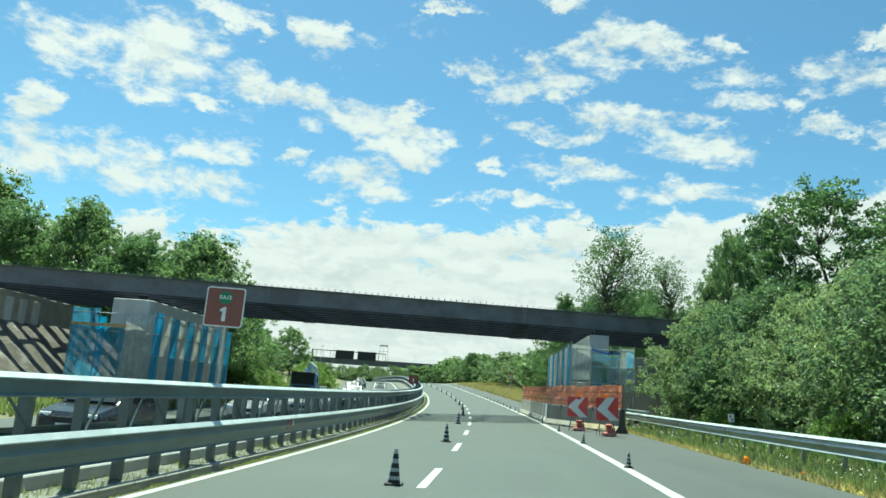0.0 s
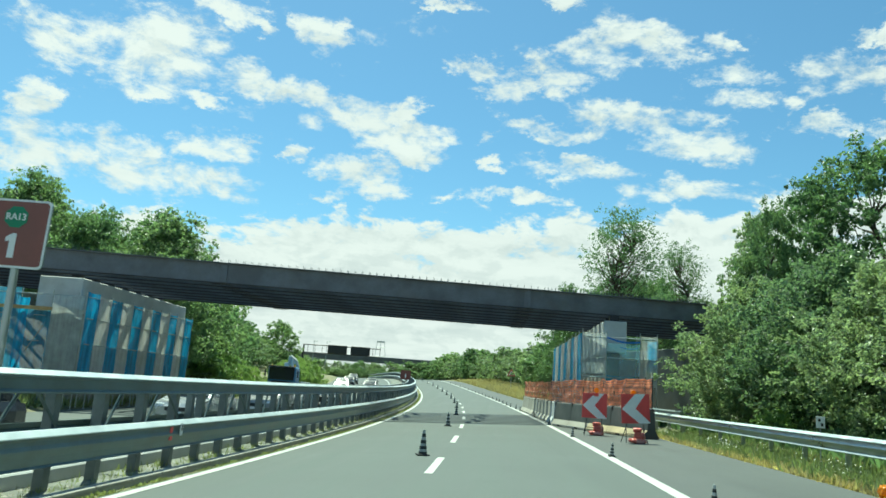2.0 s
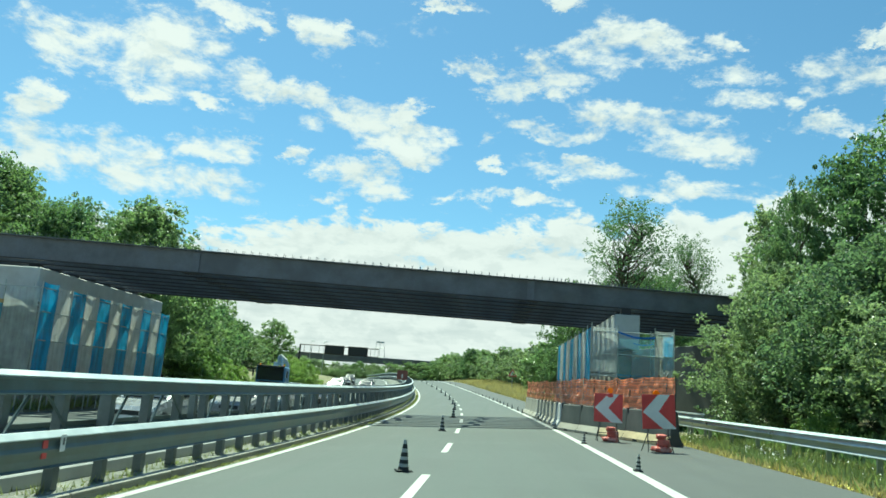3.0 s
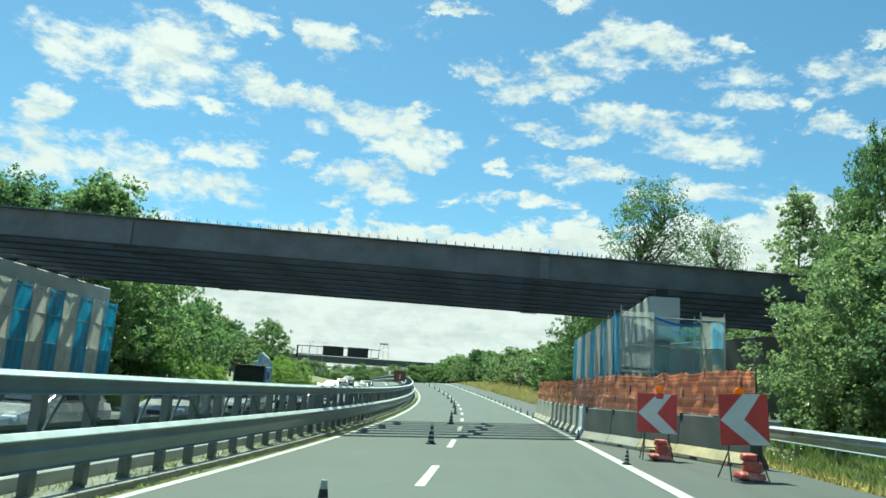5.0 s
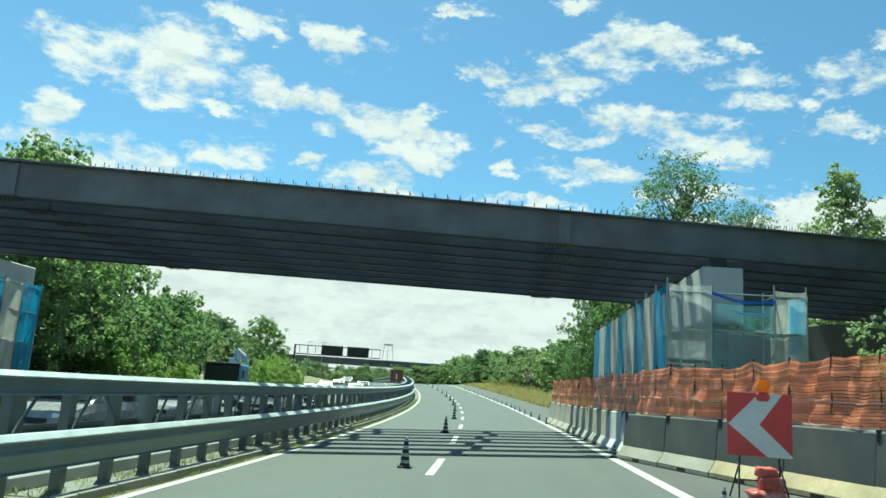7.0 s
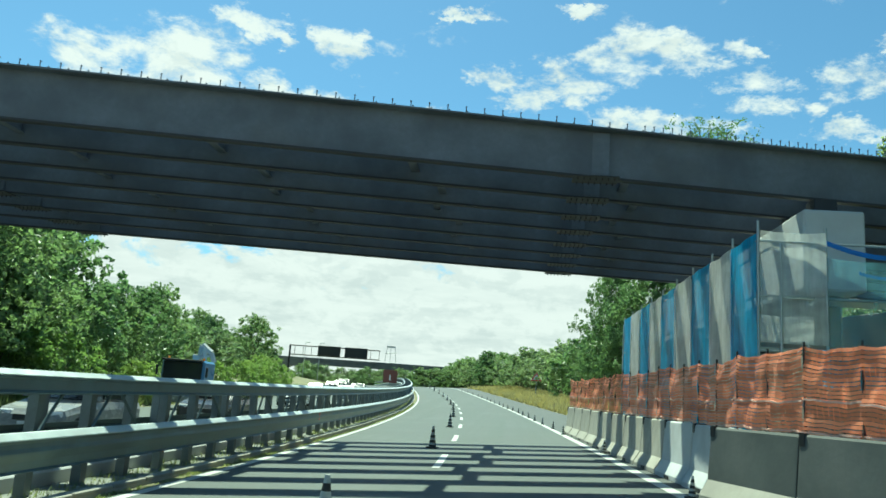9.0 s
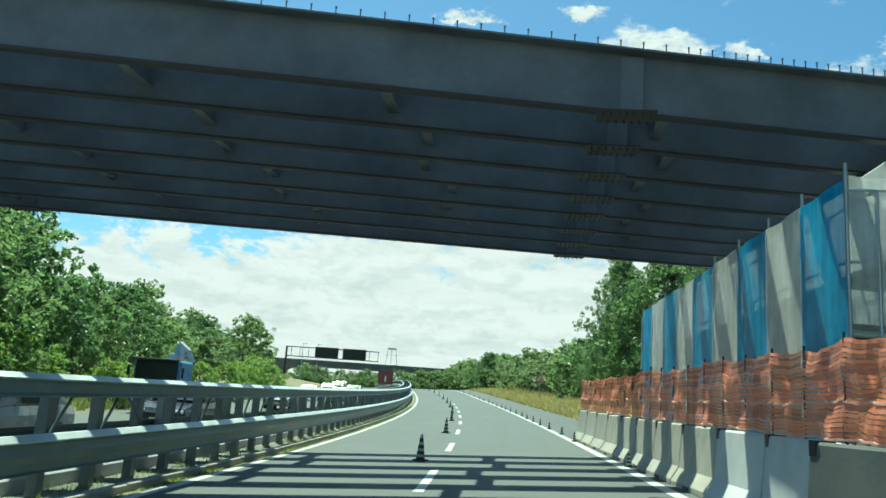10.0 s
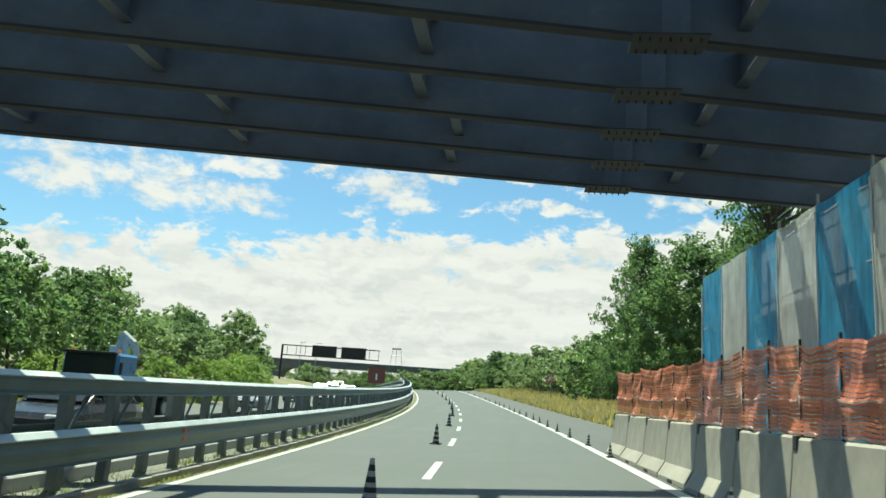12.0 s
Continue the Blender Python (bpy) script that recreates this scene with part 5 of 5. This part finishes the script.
for x in (-40.6, -37.6):
    lamp_post = empty("lamp_post", pose(x, 168, z_at(x, 168)), "thin grey lamp post far down the motorway", "lamp post", "far lamp posts")
    bm = bmesh.new()
    rod(bm, (0, 0, -0.2), (0, 0, 10.6 - z_at(x, 168)), 0.09, 0.05, sides=8)
    part("pole", bm, ZINC, lamp_post)
    part("lamp_head", box(bmesh.new(), 0.9, 0.25, 0.14, pose(0.4, 0, 10.6 - z_at(x, 168)), 0.03), ZINC, lamp_post)

over = empty("far_overpass", Matrix(), "distant grey concrete overpass with an arched end span", "bridge")
bm = box(bmesh.new(), 86, 6, 1.3, pose(-53, 260, 9.95), 0.05)
part("deck", bm, FAR_CONCRETE, over)
bm = box(bmesh.new(), 86, 0.3, 0.7, pose(-53, 256.9, 10.95))
part("parapet", bm, FAR_CONCRETE, over)
arch = [(-76, 2), (-76, 9.3), (-61.9, 9.3), (-61.9, 2), (-65.0, 2)] + [(-68.8 + 3.8 * math.cos(radians(a)), 4.8 + 3.8 * math.sin(radians(a))) for a in range(0, 181, 12)] + [(-72.6, 2)]
bm = flat(bmesh.new(), arch, 257.2, 262.8)
part("arched_pier", bm, FAR_CONCRETE, over)
# added paler block that paints the lit side of the arched pier
part("buttress", box(bmesh.new(), 1.2, 5.8, 7.3, pose(-61.3, 259.9, 5.65)), CONCRETE, over, "lit side of the arched pier, painted as a paler concrete edge")
for x in (-46, -30):
    bm = box(bmesh.new(), 1.4, 4, 7, pose(x, 260, 5.2))
    part("pier", bm, FAR_CONCRETE, over)

mast = empty("lattice_mast", Matrix(), "thin grey lattice mast frames far behind the overpass", "mast")
for x in (-46.2, -44.4, -42.4):
    bm = bmesh.new()
    rod(bm, (-43.9 + (x + 44.3) * 1.7, 300, z_at(x, 300)), (-43.9 + (x + 44.3) * 0.75, 300, 19.0), 0.09, sides=5)
    part("leg", bm, ZINC, mast)
bm = box(bmesh.new(), 3.2, 0.5, 0.6, pose(-43.9, 300, 19.0))
part("platform", bm, ZINC, mast)
for z in (13, 16.5):
    bm = bmesh.new()
    rod(bm, (-45.9, 300, z), (-41.9, 300, z + 0.3), 0.09, sides=5)
    part("strut", bm, ZINC_DARK, mast)

far_sign = empty("far_route_sign", pose(-9.6, 79.3, ground_z(-9.6, 79.3)), "small brown route sign on a post in the median", "traffic sign")
top = 2.9 - ground_z(-9.6, 79.3)
part("face", flat(bmesh.new(), [(a, b + top) for a, b in rounded(1.12, 1.0, 0.08)], -0.03, 0), BROWN, far_sign)
part("mark", box(bmesh.new(), 0.12, 0.01, 0.42, pose(0, -0.036, top - 0.1)), WHITE, far_sign, "pale upright bar")
bm = bmesh.new()
rod(bm, (0, 0.05, -0.3), (0, 0.05, top + 0.4), 0.045)
part("post", bm, ZINC, far_sign)

wx, wy = 3.2, 117.3
warn = empty("warning_sign", pose(wx, wy, z_at(wx, wy)), "red-edged triangular warning sign on a grey post in the grass", "traffic sign")
top = 4.98 - z_at(wx, wy)
part("border", flat(bmesh.new(), [(-0.68, top - 0.43), (0.68, top - 0.43), (0, top + 0.72)], -0.02, 0.02), RED, warn)
part("field", flat(bmesh.new(), [(-0.44, top - 0.3), (0.44, top - 0.3), (0, top + 0.44)], -0.03, -0.02), WHITE, warn)
part("symbol", flat(bmesh.new(), [(-0.16, top - 0.24), (0.16, top - 0.24), (0.09, top + 0.14), (-0.09, top + 0.14)], -0.04, -0.03), BLACK, warn)
bm = bmesh.new()
rod(bm, (0, 0.05, -0.4), (0, 0.05, top + 0.5), 0.06)
part("post", bm, ZINC, warn)

# small things by the side guardrail
px0, py0 = 8.55 + dash_x(12.6), 12.6
plate = empty("marker_plate", pose(px0, py0, ground_z(px0, py0)), "small white marker plate on a thin post behind the guardrail", "sign")
part("plate", box(bmesh.new(), 0.20, 0.01, 0.26, pose(0, 0, 1.02), 0.004), WHITE, plate)
for dx, dz in ((-0.03, 0.05), (0.03, -0.05)):
    part("bar", box(bmesh.new(), 0.05, 0.004, 0.06, pose(dx, -0.009, 1.02 + dz)), DARK, plate)
bm = bmesh.new()
rod(bm, (0, 0.02, -0.3), (0, 0.02, 1.1), 0.016, sides=6)
part("post", bm, ZINC, plate)
for y, o, s in ((7.3, 7.35, 0.6), (4.0, 7.5, 0.6)):
    g = empty("plastic_bag", Matrix.Translation(at_road(y, o)), "crumpled yellow-orange plastic bag lying in the verge grass", "litter")
    bm = bmesh.new()
    bmesh.ops.create_icosphere(bm, subdivisions=3, radius=0.5)
    for v in bm.verts:
        v.co *= 1 + 0.35 * noise.noise(v.co * 4 + Vector((y, 0, 0)))
    bm.transform(pose(0, 0, 0.13 * s) @ Matrix.Diagonal((0.26 * s, 0.3 * s, 0.40 * s if y > 5 else 0.10, 1)))
    part("bag", mesh_of(bm, "bag", AMBER, False), None, g)


# ---- vehicles waiting on the opposite carriageway, facing the camera ----
def wheel(parent, x, y, r, w=0.2):
    bm = bmesh.new()
    rod(bm, (x - w / 2, y, r), (x + w / 2, y, r), r, sides=20)
    wh = part("wheel", bm, BLACK, parent)
    bm = bmesh.new()
    rod(bm, (x - w / 2 - 0.01, y, r), (x + w / 2 + 0.01, y, r), r * 0.62, sides=14)
    part("rim", bm, ZINC, wh)


def loft(bm, rings):
    """Skin over rings of the same number of points."""
    rows = [[bm.verts.new(p) for p in ring] for ring in rings]
    k = len(rings[0])
    for a, b in zip(rows, rows[1:]):
        for j in range(k):
            bm.faces.new((a[j], a[(j + 1) % k], b[(j + 1) % k], b[j]))
    bm.faces.new(rows[0][::-1])
    bm.faces.new(rows[-1])
    bmesh.ops.recalc_face_normals(bm, faces=bm.faces)
    return bm


def car(x, y, paint, label, tall=0.0):
    """A car whose nose points to -y."""
    g = empty("car", pose(x, y, ground_z(x, y), 0, 0, heading(y)), label, "car", "vehicles waiting on the opposite carriageway")
    t = tall

    def ring(yy, w, low, high, shoulder=0.75):
        m = low + (high - low) * shoulder
        return [(-w, yy, low), (-w, yy, m), (-w * 0.93, yy, high), (w * 0.93, yy, high), (w, yy, m), (w, yy, low)]

    bm = loft(bmesh.new(), [ring(-2.1, 0.70, 0.35, 0.62 + t * 0.3), ring(-1.95, 0.86, 0.25, 0.76 + t * 0.3), ring(-0.95, 0.89, 0.22, 0.96 + t * 0.3), ring(1.6, 0.89, 0.22, 1.0 + t * 0.3), ring(2.05, 0.84, 0.28, 0.95 + t * 0.3), ring(2.12, 0.76, 0.4, 0.85 + t * 0.3)])
    part("body", bm, paint, g)
    lo, hi = 0.97 + t * 0.3, 1.45 + t
    bm = loft(bmesh.new(), [ring(-0.98, 0.80, lo - 0.05, lo + 0.01), ring(-0.25, 0.70, lo - 0.05, hi - 0.02), ring(0.6, 0.70, lo - 0.05, hi), ring(1.35 + 0.5 * min(1, t), 0.68, lo - 0.05, hi - 0.04), ring(1.85, 0.78, lo - 0.05, lo + 0.06)])
    part("cabin", bm, paint, g)
    bm = bmesh.new()
    q = [(-0.70, -0.96, lo + 0.04), (0.70, -0.96, lo + 0.04), (0.60, -0.33, hi - 0.06), (-0.60, -0.33, hi - 0.06)]
    f = [bm.verts.new(Vector(p) + Vector((0, -0.03, 0.03))) for p in q]
    b = [bm.verts.new(Vector(p) + Vector((0, 0.0, 0.0))) for p in q]
    bm.faces.new(f)
    for i in range(4):
        bm.faces.new((f[(i + 1) % 4], f[i], b[i], b[(i + 1) % 4]))
    part("windscreen", bm, GLASS, g, "dark windscreen")
    for s in (-1, 1):
        bm = box(bmesh.new(), 0.02, 1.35, 0.30, pose(s * 0.76, 0.55, lo + 0.22, 0, s * -12, 0))
        part("side_window", bm, GLASS, g)
        bm = box(bmesh.new(), 0.34, 0.16, 0.15, pose(s * 0.62, -1.98, 0.66 + t * 0.3, 0, 0, s * 14), 0.03)
        part("headlight", bm, LAMP, g, "clear headlight")
        bm = box(bmesh.new(), 0.14, 0.10, 0.11, pose(s * 0.98, -0.75, lo + 0.10), 0.02)
        part("mirror", bm, paint, g)
        for yy in (-1.35, 1.32):
            wheel(g, s * 0.80, yy, 0.31)
    part("grille", box(bmesh.new(), 0.78, 0.06, 0.14, pose(0, -2.08, 0.56), 0.01), BLACK, g)
    part("number_plate", box(bmesh.new(), 0.46, 0.02, 0.10, pose(0, -2.125, 0.42)), WHITE, g, "plain white plate")
    return g


car(-11.6, 9.0, CAR_DARK, "dark car with headlights facing the traffic jam")
car(-11.4, 23.0, CAR_GREY, "silver car standing in the queue")
car(-11.0, 31.0, CAR_WHITE, "white van standing in the queue", 0.05)
car(-11.8, 39.0, CAR_WHITE, "white car standing in the queue")
car(-11.5, 48.5, CAR_DARK, "dark car standing in the queue")
car(-15.6, 74.0, CAR_GREY, "silver car behind the lorry")
for y, o, p, w in ((88, -10.0, CAR_WHITE, "white"), (97, -14.2, CAR_GREY, "silver"), (106, -10.6, CAR_DARK, "dark"), (114, -14.4, CAR_DARK, "dark"), (124, -14.2, CAR_DARK, "dark"), (134, -14.4, CAR_DARK, "dark")):
    car(dash_x(y) + o, y, p, w + " car far down the queue")

tx, ty = -18.55, 61.0
lorry = empty("crane_lorry", pose(tx, ty, ground_z(tx, ty), 0, 0, heading(ty)), "blue lorry with a dark windscreen and a folded pale loading crane", "lorry", "vehicles waiting on the opposite carriageway")
part("cab", box(bmesh.new(), 2.45, 1.9, 2.15, pose(0, 0.95, 1.72), 0.12), TRUCK_BLUE, lorry, "blue cab")
part("windscreen", box(bmesh.new(), 2.2, 0.06, 1.05, pose(0, -0.02, 2.15), 0.02), GLASS, lorry, "dark windscreen")
part("sun_visor", box(bmesh.new(), 2.3, 0.28, 0.12, pose(0, -0.10, 2.76), 0.02), DARK, lorry)
part("grille", box(bmesh.new(), 1.7, 0.06, 0.55, pose(0, -0.02, 1.25), 0.02), BLACK, lorry)
part("bumper", box(bmesh.new(), 2.45, 0.3, 0.38, pose(0, -0.05, 0.62), 0.05), CAR_GREY, lorry)
part("chassis", box(bmesh.new(), 1.0, 7.0, 0.3, pose(0, 4.4, 0.85)), DARK, lorry)
part("flatbed", box(bmesh.new(), 2.45, 5.0, 0.5, pose(0, 5.5, 1.3), 0.03), CAR_GREY, lorry)
for s in (-1, 1):
    part("headlight", box(bmesh.new(), 0.34, 0.06, 0.18, pose(s * 0.95, -0.20, 0.72), 0.02), LAMP, lorry)
    part("mirror", box(bmesh.new(), 0.10, 0.14, 0.55, pose(s * 1.42, -0.12, 2.15), 0.02), BLACK, lorry)
    part("beacon", box(bmesh.new(), 0.12, 0.12, 0.14, pose(s * 1.0, 0.4, 2.87), 0.03), AMBER, lorry, "amber beacon")
    for yy in (0.95, 5.6, 6.8):
        wheel(lorry, s * 1.05, yy, 0.48, 0.3)
crane = part("crane_column", box(bmesh.new(), 0.42, 0.42, 2.2, pose(-0.1, 2.35, 2.1), 0.03), PALE, lorry, "pale crane column")
for a, b, r in (((0.95, 2.35, 2.8), (0.72, 2.35, 3.35), 0.15), ((0.72, 2.35, 3.35), (0.15, 2.3, 3.78), 0.17), ((0.15, 2.3, 3.78), (0.02, 2.35, 2.85), 0.16), ((0.45, 2.2, 2.8), (0.35, 2.2, 3.6), 0.13), ((0.05, 2.2, 3.0), (0.75, 2.2, 3.2), 0.08)):
    bm = bmesh.new()
    rod(bm, a, b, r, sides=6)
    part("crane_arm", bm, PALE, crane)
